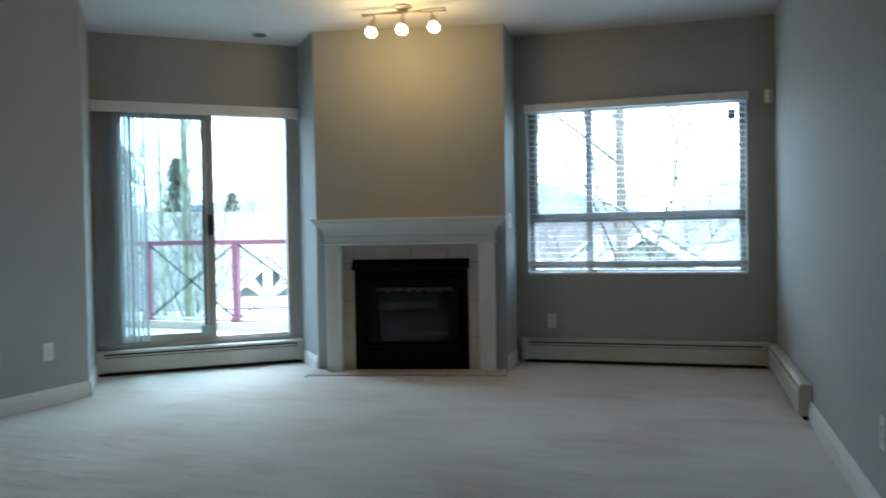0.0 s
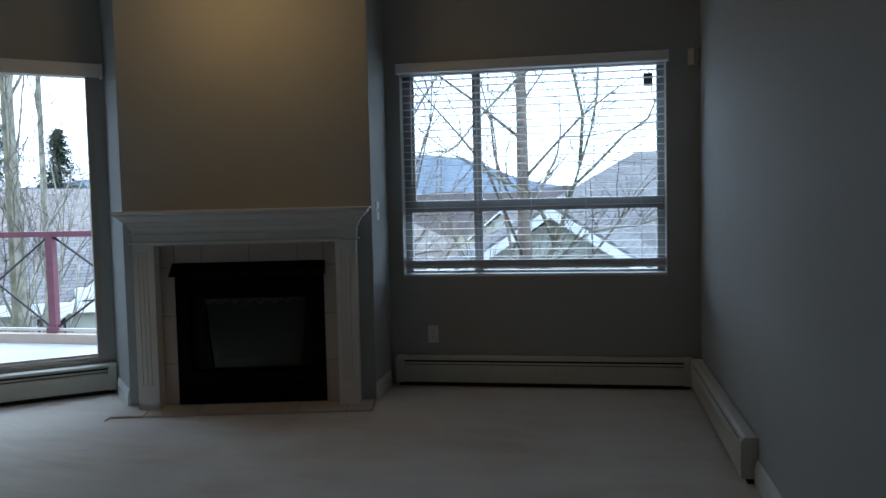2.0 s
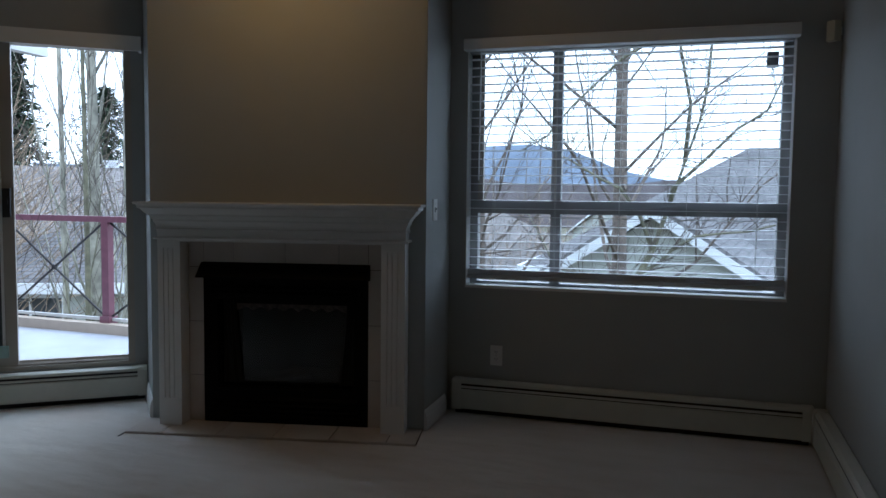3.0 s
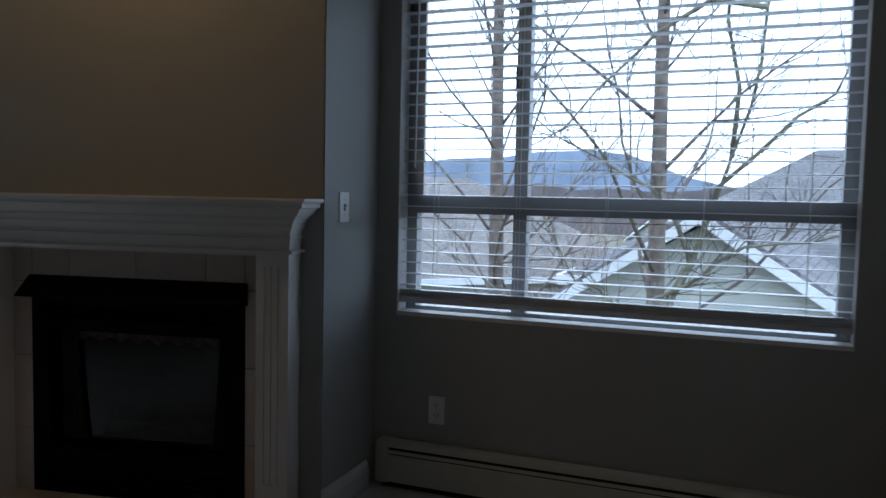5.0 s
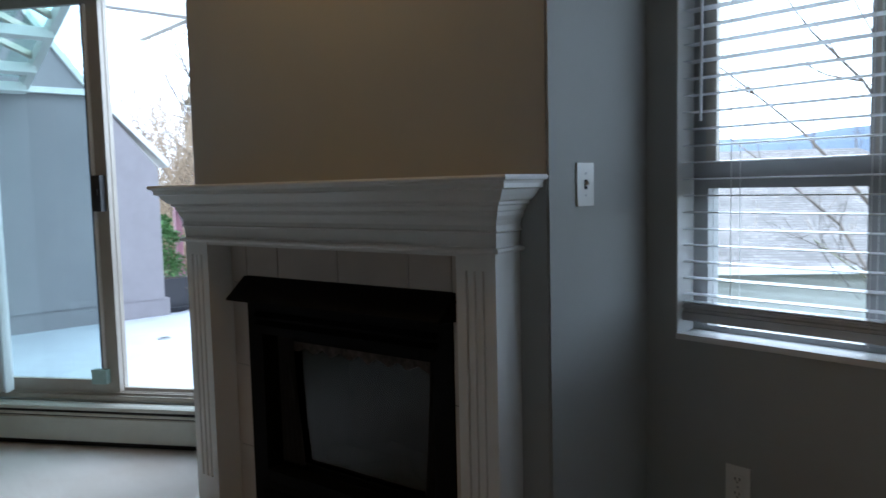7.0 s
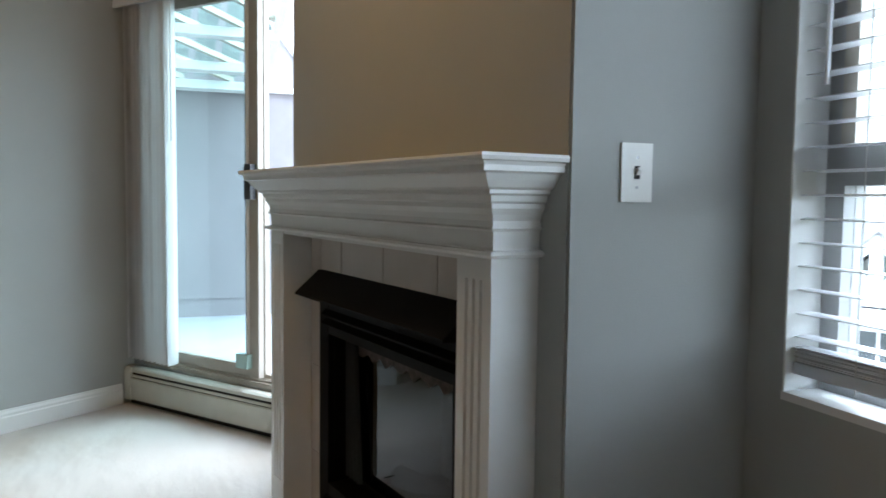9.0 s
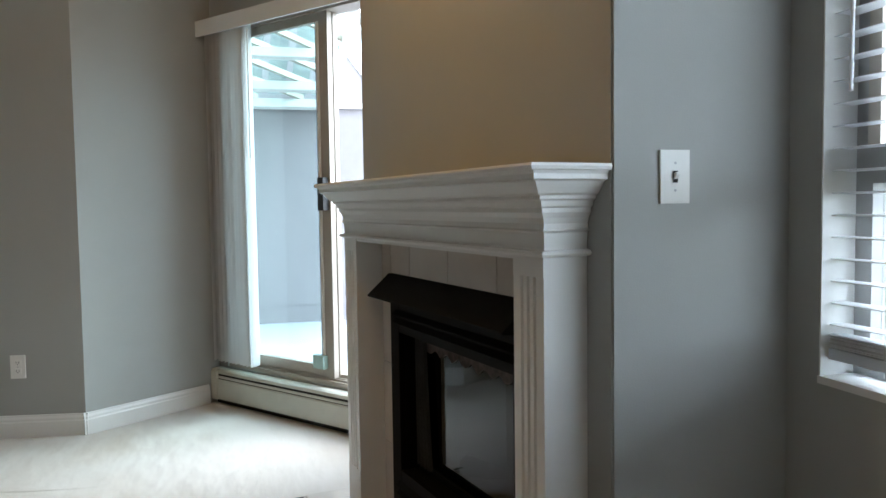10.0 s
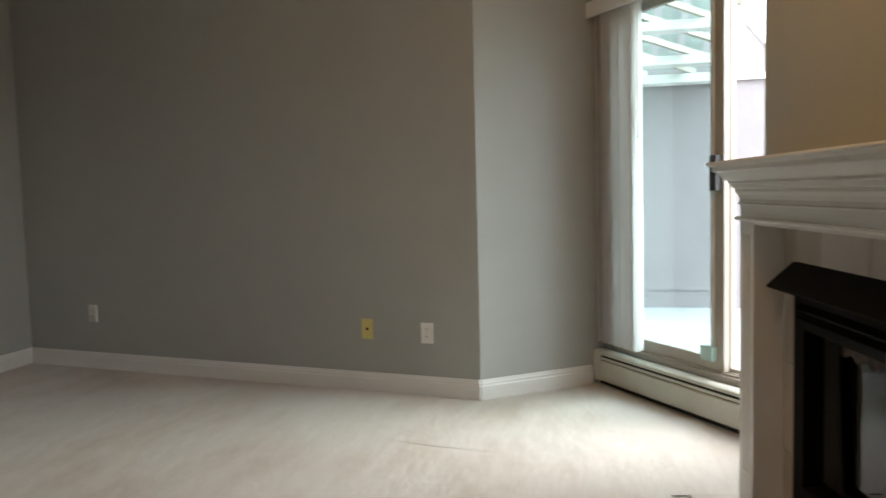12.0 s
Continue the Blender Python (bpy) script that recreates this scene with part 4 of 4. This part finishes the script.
def uv_roof(me):
    """Lay the shingle courses along each slope in metres."""
    uv = me.uv_layers.new(name="uv")
    for p in me.polygons:
        nrm = p.normal
        h = Vector((0, 0, 1)).cross(nrm)
        h = h.normalized() if h.length > 1e-4 else Vector((1, 0, 0))
        v = nrm.cross(h)
        for li in p.loop_indices:
            co = me.vertices[me.loops[li].vertex_index].co
            uv.data[li].uv = (co.dot(h), co.dot(v))


def house_window(parent, m, x, z, wd, ht, cols=2):
    """On the gable face, y = 0 outwards to negative y."""
    win_ = part("window", box((x - wd / 2 - 0.08, -0.05, z - ht / 2 - 0.08), (x + wd / 2 + 0.08, -0.005, z + ht / 2 + 0.08)), M["house_trim"], parent, "white framed window")
    for c in range(cols):
        a, b = x - wd / 2 + wd * c / cols, x - wd / 2 + wd * (c + 1) / cols
        part("pane", box((a + 0.03, -0.06, z - ht / 2), (b - 0.03, -0.051, z + ht / 2)), M["pane"], win_)
    return win_


def gable_house(label, m, width, depth, eave, ridge, roof, truss=False, windows=(), overhang=0.45, vent=False):
    """Gable end at y = 0 facing negative y, centred on x = 0; heights above the ground."""
    h = thing("house", label, "house", m)
    hw_ = width / 2
    part("wall", prism([(-hw_, 0), (hw_, 0), (hw_, eave), (0, ridge - 0.15), (-hw_, eave)], 0.0, depth, "y"), M["siding"], h)
    rise = (ridge - eave) / hw_
    for s in (-1, 1):
        xo = s * (hw_ + overhang)
        zo = eave - rise * overhang
        bm = prism([(0, ridge), (xo, zo), (xo, zo + 0.12), (0, ridge + 0.14)], -overhang, depth + overhang, "y")
        me = finish(bm, roof, "roof")
        uv_roof(me)
        r = new("roof", me)
        r.parent = h
        tagged(r, label="grey shingled roof slope")
        part("rake_board", prism([(0, ridge - 0.12), (xo, zo - 0.12), (xo, zo + 0.06), (0, ridge + 0.06)], -overhang - 0.06, -overhang - 0.003, "y"), M["house_trim"], h, "white rake board")
        part("gutter", box((xo - 0.06, -overhang, zo - 0.10), (xo + 0.06, depth + overhang, zo + 0.03)), M["house_trim"], h)
    if truss:
        y0, y1 = -overhang - 0.05, -overhang + 0.06
        span = hw_ * 0.62
        zt = ridge - rise * span
        part("truss_tie", box((-span - 0.3, y0, zt - 0.25), (span + 0.3, y1, zt)), M["house_trim"], h)
        part("truss_post", box((-0.1, y0, zt), (0.1, y1, ridge - 0.1)), M["house_trim"], h)
        for s in (-1, 1):
            part("truss_strut", prism([(0, zt), (s * 0.12, zt), (s * span * 0.55, ridge - rise * span * 0.55 - 0.1), (s * span * 0.55 - s * 0.2, ridge - rise * span * 0.55 + 0.05)], y0, y1, "y"), M["house_trim"], h)
    if vent:
        v = part("gable_vent", box((-0.35, -0.05, eave + 0.25), (0.35, -0.004, eave + 1.0)), M["house_trim"], h)
        for k in range(6):
            part("vent_slat", box((-0.3, -0.07, eave + 0.32 + k * 0.11), (0.3, -0.05, eave + 0.37 + k * 0.11)), M["siding"], v)
    for x, z, a, b in windows:
        house_window(h, m, x, z, a, b)
    return h


def hip_house(label, m, width, depth, eave, ridge, roof, windows=(), overhang=0.5, top=0.3):
    h = thing("house", label, "house", m)
    hw_, hd = width / 2, depth / 2
    part("wall", box((-hw_, -hd, 0), (hw_, hd, eave)), M["siding"], h)
    bm = bmesh.new()
    a, b = hw_ + overhang, hd + overhang
    run = min(a, b) * (1 - top)
    low = [bm.verts.new((x, y, eave)) for x, y in ((-a, -b), (a, -b), (a, b), (-a, b))]
    lo2 = [bm.verts.new((x, y, eave - 0.15)) for x, y in ((-a, -b), (a, -b), (a, b), (-a, b))]
    t = [bm.verts.new((x, y, ridge)) for x, y in ((-a + run, -b + run), (a - run, -b + run), (a - run, b - run), (-a + run, b - run))]
    for i in range(4):
        j = (i + 1) % 4
        bm.faces.new((low[i], low[j], t[j], t[i]))
        bm.faces.new((lo2[i], lo2[j], low[j], low[i]))
    bm.faces.new(t)
    bm.faces.new(lo2)
    me = finish(bm, roof, "roof")
    uv_roof(me)
    r = new("roof", me)
    r.parent = h
    tagged(r, label="grey shingled hipped roof")
    for x0, x1, y0, y1 in ((-a - 0.05, a + 0.05, -b - 0.08, -b), (-a - 0.05, a + 0.05, b, b + 0.08), (-a - 0.08, -a, -b, b), (a, a + 0.08, -b, b)):
        part("fascia", box((x0, y0, eave - 0.2), (x1, y1, eave + 0.02)), M["house_trim"], h)
    for x, z, wa, wb in windows:
        v = house_window(h, m, x, z, wa, wb)
        v.matrix_local = pose(0, -hd, 0)
    return h


HILL = bmesh.new()
ridge_pts = [(-900, 50), (-700, 44), (-560, 58), (-400, 54), (-340, 60), (-270, 62), (-230, 68), (-165, 70), (-120, 64), (-88, 52), (-60, 40), (-25, 32), (15, 24), (60, 20), (140, 30), (260, 46), (420, 30), (640, 50)]
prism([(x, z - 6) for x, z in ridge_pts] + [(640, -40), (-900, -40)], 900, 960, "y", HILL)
tagged(part("far_mountain", HILL, M["hill"], kind="structure", label="wooded mountain beyond the roofs, blue haze put into its colour"), category="mountain")
nr = bmesh.new()
rr = random.Random(12)
pts = [(-340 + 10 * i, 4.0 + 5 * noise.noise(Vector((i * 0.21, 3.1, 0))) + rr.uniform(0, 2.2)) for i in range(62)]
prism(pts + [(270, -20), (-340, -20)], 205, 212, "y", nr)
tagged(part("wooded_ridge", nr, M["hill_near"], kind="structure", label="bare brown winter woodland skyline"), category="woodland")


# ---- trees ----
def bare_tree(name_label, base, height, radius, rnd, material, spread=0.5, limbs=16, first=0.25, lean=(0, 0), twigs=3, up=0.75):
    """A winter tree: tapered, slightly crooked trunk and branches that fork into twigs."""
    t = thing("bare_tree", name_label, "tree", pose(*base))
    ph = rnd.uniform(0, 9)
    path = []
    for i in range(15):
        f = i / 14
        path.append(Vector((lean[0] * f * height + 0.10 * math.sin(f * 5 + ph) * radius * 4 * f, lean[1] * f * height + 0.1 * math.cos(f * 4 + ph) * radius * 4 * f, height * f)))
    part("trunk", tube(path, [radius * (1 - 0.85 * (i / 14)) for i in range(15)], 10), material, t, smooth=True)
    big, small = bmesh.new(), bmesh.new()

    def grow(p, d, length, r, depth):
        n_ = 6 if depth > 1 else 4
        pts_, rs = [p], [r]
        q, dd = p.copy(), d.copy()
        for k in range(n_):
            dd = (dd + Vector((rnd.gauss(0, 0.13), rnd.gauss(0, 0.13), rnd.gauss(0.06, 0.10)))).normalized()
            q = q + dd * length / n_
            pts_.append(q.copy())
            rs.append(max(r * (1 - 0.8 * (k + 1) / n_), 0.0025))
        tube(pts_, rs, 6 if depth > 1 else 3, big if depth > 1 else small)
        if depth > 0:
            for _ in range(4 if depth > 1 else 5):
                k = rnd.randint(1, n_)
                ax = Vector((rnd.gauss(0, 1), rnd.gauss(0, 1), rnd.gauss(0, 1))).normalized()
                nd = (dd + ax * 0.75 + Vector((0, 0, 0.15))).normalized()
                grow(pts_[k], nd, length * rnd.uniform(0.38, 0.6), max(rs[k] * 0.62, 0.003), depth - 1)

    for i in range(limbs):
        f = first + (0.97 - first) * (i + rnd.random() * 0.7) / limbs
        k = min(int(f * 14), 13)
        p = path[k].lerp(path[k + 1], f * 14 - k)
        a = i * 2.4 + rnd.uniform(-0.4, 0.4)
        d = Vector((math.cos(a) * spread, math.sin(a) * spread, up + 0.3 * f)).normalized()
        grow(p, d, height * (1.05 - f) * rnd.uniform(0.32, 0.5), radius * (1 - 0.85 * f) * rnd.uniform(0.22, 0.34), twigs)
    tagged(part("crown", big, material, t, "bare forking limbs", smooth=True), kind="stuff")
    tagged(part("twig_mass", small, M["twig"], t, "fine bare twigs"), kind="stuff")
    return t


def conifer(base, height, width, rnd, label="tall dark green ragged conifer", full=2.2):
    t = thing("conifer", label, "tree", pose(*base))
    part("trunk", tube([(0, 0, 0), (0.05, 0, height * 0.5), (0, 0, height)], [height * 0.022, height * 0.014, 0.01], 8), M["bark"], t)
    bm = bmesh.new()
    layers = int(height * 3.2)
    for i in range(layers):
        f = (i + rnd.random() * 0.6) / layers
        z = height * (0.10 + 0.9 * f)
        r = width * (1 - f ** full) * (0.72 + 0.3 * math.sin(f * 9 + base[0])) * rnd.uniform(0.75, 1.15) + 0.12
        for k in range(15):
            a = rnd.uniform(0, 6.283)
            rr_ = r * rnd.uniform(0.5, 1.05) * (0.75 + 0.8 * abs(noise.noise(Vector((a * 0.9, z * 0.55, base[0])))) * 1.4)
            for j in range(7):
                g = (j + 1) / 7
                p = Vector((math.cos(a) * rr_ * g, math.sin(a) * rr_ * g, z - 0.35 * rr_ * g * g + rnd.gauss(0, 0.05)))
                for _ in range(4):
                    q = p + Vector((rnd.gauss(0, 0.14), rnd.gauss(0, 0.14), rnd.gauss(0, 0.07)))
                    u_ = Vector((math.cos(a) + rnd.gauss(0, 0.5), math.sin(a) + rnd.gauss(0, 0.5), rnd.gauss(-0.1, 0.3))).normalized() * rnd.uniform(0.14, 0.32)
                    v_ = Vector((-u_.y, u_.x, rnd.gauss(0, 0.05))) * 0.3
                    bm.faces.new([bm.verts.new(q - u_), bm.verts.new(q + v_), bm.verts.new(q + u_), bm.verts.new(q - v_)])
    tagged(part("crown", bm, M["needle"], t), kind="stuff")
    return t


def thicket(base, size, count, rnd, height=4.0):
    """A hedge of bare brown suckers."""
    t = tagged(thing("scrub_thicket", "tangled bare brown scrub", "shrubs", pose(*base)), kind="stuff")
    bm = bmesh.new()
    for _ in range(count):
        p = Vector((rnd.uniform(-size[0], size[0]), rnd.uniform(-size[1], size[1]), rnd.uniform(0, height * 0.4)))
        d = Vector((rnd.gauss(0, 0.5), rnd.gauss(0, 0.5), 1)).normalized()
        pts_ = [p]
        for k in range(4):
            d = (d + Vector((rnd.gauss(0, 0.25), rnd.gauss(0, 0.25), rnd.gauss(0, 0.2)))).normalized()
            pts_.append(pts_[-1] + d * height * rnd.uniform(0.12, 0.2))
        tube(pts_, [0.02, 0.016, 0.012, 0.008, 0.004], 3, bm)
    tagged(part("twig_mass", bm, M["scrub"], t), kind="stuff")
    return t


# ---- houses and trees of the view ----
gable_house("pale sided house with a white-trimmed gable and grey roof", pose(0.17, 17.5, GZ, 0, 0, -8), 4.1, 3.6, 6.28, 7.6, M["roof"], windows=((1.0, 4.9, 0.9, 1.0),), overhang=0.35)
hip_house("large house with a tall grey hipped roof", pose(7.1, 30.0, GZ), 19.4, 14.0, 6.1, 9.3, M["roof"], windows=((-6, 4.3, 1.4, 1.2), (-1, 4.3, 1.4, 1.2)), top=0.25)
gable_house("pale house with a white king-post gable truss", pose(-8.7, 18.4, GZ, 0, 0, 25), 3.0, 5.0, 5.7, 7.05, M["roof"], truss=True, windows=((0, 4.9, 1.3, 1.2),), overhang=0.35)
hip_house("low wing with a grey shingled roof", pose(-11.9, 20.4, GZ, 0, 0, 25), 7.0, 6.0, 5.9, 7.3, M["roof"], windows=((-2, 5.0, 1.3, 1.1), (0.6, 5.0, 1.3, 1.1)), top=0.2)
hip_house("long house with a broad brown-grey roof", pose(-17.6, 29.8, GZ, 0, 0, 42), 30.0, 12.0, 5.1, 8.7, M["roof_b"], windows=((-9, 3.4, 1.4, 1.2), (-3, 3.4, 1.4, 1.2)), top=0.1)
hip_house("long low house under a broad tan-grey roof", pose(-31.0, 82.0, GZ, 0, 0, 12), 26.0, 16.0, 3.0, 8.0, M["roof_b"], windows=((-4, 1.7, 1.3, 1.1), (3, 1.7, 1.3, 1.1)), top=0.1)
rnd = random.Random(21)
bare_tree("tall bare grey-barked tree outside the window", (-0.17, 14.4, GZ), 14.5, 0.165, rnd, M["bark"], limbs=22, first=0.42, up=0.55, spread=0.8)
bare_tree("bare tree with upswept forking limbs", (-2.15, 14.6, GZ), 14.0, 0.165, rnd, M["bark"], limbs=24, first=0.42, spread=0.75, up=0.8)
near = thing("bare_tree", "bare tree with long curved mossy limbs close to the window", "tree", pose(0.05, 12.8, GZ))
CURVED = (((0.05, GZ), (0.1, -3.0), (0.02, -0.9), (0.09, 0.36), (0.27, 0.72), (0.44, 1.23), (0.58, 1.68), (0.72, 2.12), (0.79, 2.5), (0.82, 2.98), (0.95, 3.9), (1.0, 5.0)),
         ((0.02, -0.9), (-0.12, 0.1), (-0.08, 0.34), (0.17, 0.47), (0.35, 0.58), (0.48, 0.73), (0.72, 0.88), (1.0, 0.92), (1.25, 0.94), (1.62, 1.05), (2.0, 1.3)),
         ((-0.02, -0.9), (-0.3, 0.1), (-0.45, 0.33), (-0.57, 0.44), (-0.81, 0.49), (-0.97, 0.84), (-1.2, 1.2)),
         ((0.44, 1.23), (0.46, 1.4), (0.76, 1.68), (1.1, 2.03), (1.39, 2.22), (1.61, 2.73), (1.8, 3.3)),
         ((0.27, 0.72), (0.12, 1.1), (-0.09, 1.39), (-0.32, 1.5), (-0.61, 1.68), (-1.01, 1.88), (-1.4, 2.2)),
         ((0.82, 2.98), (0.35, 3.1), (-0.11, 2.81), (-0.3, 2.65), (-0.64, 2.31), (-0.95, 1.97), (-1.25, 1.8)),
         ((-0.45, 0.33), (-0.9, 0.2), (-1.5, 0.3), (-2.1, 0.7)),
         ((0.58, 1.68), (0.62, 2.3), (0.5, 2.9), (0.52, 3.8), (0.4, 4.6)))
lb, tw = bmesh.new(), bmesh.new()
for q_, line in enumerate(CURVED):
    r0_ = 0.075 if q_ == 0 else 0.026
    k_ = len(line) - 1
    pts_ = [Vector((x - 0.05, 0.05 * math.sin(3 * i_ + q_), z - GZ)) for i_, (x, z) in enumerate(line)]
    tube(pts_, [max(0.006, r0_ * (1 - 0.8 * min(1, (i_ / k_) * (2.0 if q_ == 0 else 1.0)))) for i_ in range(k_ + 1)], 7, lb)
    for p_, n_ in zip(pts_[1:], pts_[2:]):
        if p_.z < 5.5:
            continue
        for _ in range(5):
            s_ = p_.lerp(n_, rnd.random())
            d_ = ((n_ - p_).normalized() * 0.7 + Vector((rnd.gauss(0, 0.6), rnd.gauss(0, 0.4), rnd.gauss(0.25, 0.5)))).normalized()
            ln_ = rnd.uniform(0.25, 0.8)
            tp_ = [s_]
            for _k in range(4):
                d_ = (d_ + Vector((rnd.gauss(0, 0.16), rnd.gauss(0, 0.16), rnd.gauss(0.04, 0.14)))).normalized()
                tp_.append(tp_[-1] + d_ * ln_ / 4)
            tube(tp_, [0.0065, 0.0052, 0.004, 0.003, 0.002], 3, tw)
            for _k in range(2):
                e_ = (d_ + Vector((rnd.gauss(0, 0.5), rnd.gauss(0, 0.4), rnd.gauss(0.1, 0.4)))).normalized()
                o_ = tp_[rnd.randint(1, 3)]
                tube([o_, o_ + e_ * 0.14, o_ + e_ * 0.26 + Vector((0, 0, 0.03))], [0.0035, 0.003, 0.002], 3, tw)
tagged(part("crown", lb, M["bark_moss"], near, "long curved mossy limbs", smooth=True), kind="stuff")
tagged(part("twig_mass", tw, M["twig"], near, "fine bare twigs"), kind="stuff")
bare_tree("mossy birch-like tree beyond the balcony", (-6.62, 12.2, GZ), 14.0, 0.135, rnd, M["bark_pale"], limbs=16, first=0.34, spread=0.28, up=0.95, twigs=2)
bare_tree("slim moss-covered tree beyond the balcony", (-6.28, 11.6, GZ), 12.0, 0.065, rnd, M["bark_moss"], limbs=12, first=0.34, spread=0.25, up=0.95, twigs=2)
bare_tree("pale multi-stemmed bare tree", (-6.92, 11.95, GZ), 13.0, 0.07, rnd, M["bark_pale"], limbs=12, first=0.3, spread=0.28, up=0.95, twigs=2)
bare_tree("slim grey bare tree with knotty bark", (-7.02, 13.2, GZ), 14.0, 0.085, rnd, M["bark_pale"], limbs=14, first=0.3, spread=0.3, up=0.9, twigs=2)
bare_tree("tall bare alder above the scrub", (-17.8, 14.8, GZ), 17.0, 0.21, rnd, M["bark"], limbs=24, first=0.3, spread=0.7)
bare_tree("tall bare alder above the scrub", (-18.3, 15.7, GZ), 16.0, 0.19, rnd, M["bark"], limbs=24, first=0.3, spread=0.7)
conifer((-40.9, 60.3, GZ), 14.8, 4.0, rnd, "bushy dark green conifer beyond the roofs", 6.0)
conifer((-38.5, 49.4, GZ), 15.2, 5.0, rnd, "broad bushy olive-green conifer", 6.0)
conifer((-29.5, 33.0, GZ), 14.5, 3.0, rnd)
conifer((-32.5, 31.5, GZ), 14.0, 3.2, rnd)
conifer((-29.5, 50.7, GZ), 11.0, 1.7, rnd, "small pointed green conifer")
conifer((-34.0, 22.0, GZ), 13.0, 4.0, rnd)
conifer((-37.0, 24.5, GZ), 12.0, 4.2, rnd)
conifer((-36.0, 17.5, GZ), 12.5, 4.4, rnd)
for k in range(9):
    x_, y_ = -27.0 + 2.6 * k, 42.0 + 3.0 * math.sin(k * 1.9)
    bare_tree("bare winter tree behind the roofs", (x_, y_, GZ), 10.5 + 1.2 * math.sin(k * 2.7), 0.12, rnd, M["bark"], limbs=14, first=0.3, spread=0.5, twigs=2)
thicket((-18.0, 14.8, GZ), (3.6, 3.2), 4200, rnd, 11.5)
thicket((-3.5, 34.0, GZ), (9.0, 3.0), 1500, rnd, 8.0)
thicket((-24.0, 20.0, GZ), (4.0, 5.0), 1200, rnd, 9.0)


def parked_car(m, paint, label):
    c = thing("parked_car", label, "car", m)
    body = prism([(-2.2, 0.30), (2.2, 0.30), (2.2, 0.75), (1.9, 0.85), (1.1, 0.92), (0.5, 1.38), (-1.0, 1.40), (-1.7, 0.95), (-2.15, 0.85)], -0.85, 0.85, "y")
    part("body", body, paint, c, bevel=0.06, seg=2)
    part("side_window", prism([(-1.45, 0.95), (0.95, 0.95), (0.42, 1.32), (-0.95, 1.34)], -0.862, 0.862, "y"), M["pane"], c)
    part("windscreen", prism([(0.55, 1.345), (1.12, 0.935), (1.14, 0.95), (0.57, 1.36)], -0.72, 0.72, "y"), M["pane"], c)
    for x in (-1.35, 1.4):
        for y in (-0.78, 0.78):
            wh = part("wheel", lathe([(0.30, -0.1), (0.33, -0.08), (0.33, 0.08), (0.30, 0.1)], 18), M["dark"], c)
            wh.matrix_basis = pose(x, y, 0.33, 90, 0, 0)
    return c


parked_car(pose(-15.0, 36.0, GZ, 0, 0, 4), M["car"], "dark blue car parked on the wet street")
parked_car(pose(-21.5, 38.2, GZ, 0, 0, 183), M["car_w"], "white car parked on the wet street")
parked_car(pose(-28.0, 36.0, GZ, 0, 0, 2), M["car_w"], "white car parked on the wet street")
parked_car(pose(-17.8, 64.0, GZ, 0, 0, 5), M["car_w"], "white car parked on the wet street")
parked_car(pose(-23.5, 65.0, GZ, 0, 0, 5), M["car"], "dark blue car parked on the wet street")
fence = thing("picket_fence", "white painted picket fence by the street", "fence", pose(-11.5, 53.8, GZ, 0, 0, 14))
for z in (0.35, 0.95):
    part("fence_rail", box((0, 0, z), (9.0, 0.05, z + 0.08)), M["house_trim"], fence)
for k in range(60):
    part("picket", box((k * 0.15, -0.03, 0.05), (k * 0.15 + 0.09, -0.002, 1.25)), M["house_trim"], fence)
for k, (x_, y_) in enumerate(((-33.0, 48.0), (-49.0, 68.0), (-27.0, 74.0), (-52.0, 50.0), (-6.0, 80.0), (-58.0, 72.0))):
    gable_house("distant pale house among the trees", pose(x_, y_, GZ, 0, 0, 25 - 17 * k), 9.5, 10.0, 4.4, 7.1, M["roof_b"] if k % 2 else M["roof"], windows=((-2.2, 3, 1.3, 1.2), (2.2, 3, 1.3, 1.2)))
for k, (x_, y_) in enumerate(((-19.5, 27.6), (-15.4, 31.4))):
    rv = thing("roof_vent", "small white box vent on the roof ridge", "roof vent", pose(x_, y_, GZ + 8.55, 0, 0, 42))
    part("vent_box", box((-0.25, -0.25, -0.1), (0.25, 0.25, 0.35)), M["house_trim"], rv, bevel=0.02)
    part("vent_cap", box((-0.32, -0.32, 0.35), (0.32, 0.32, 0.42)), M["house_trim"], rv)
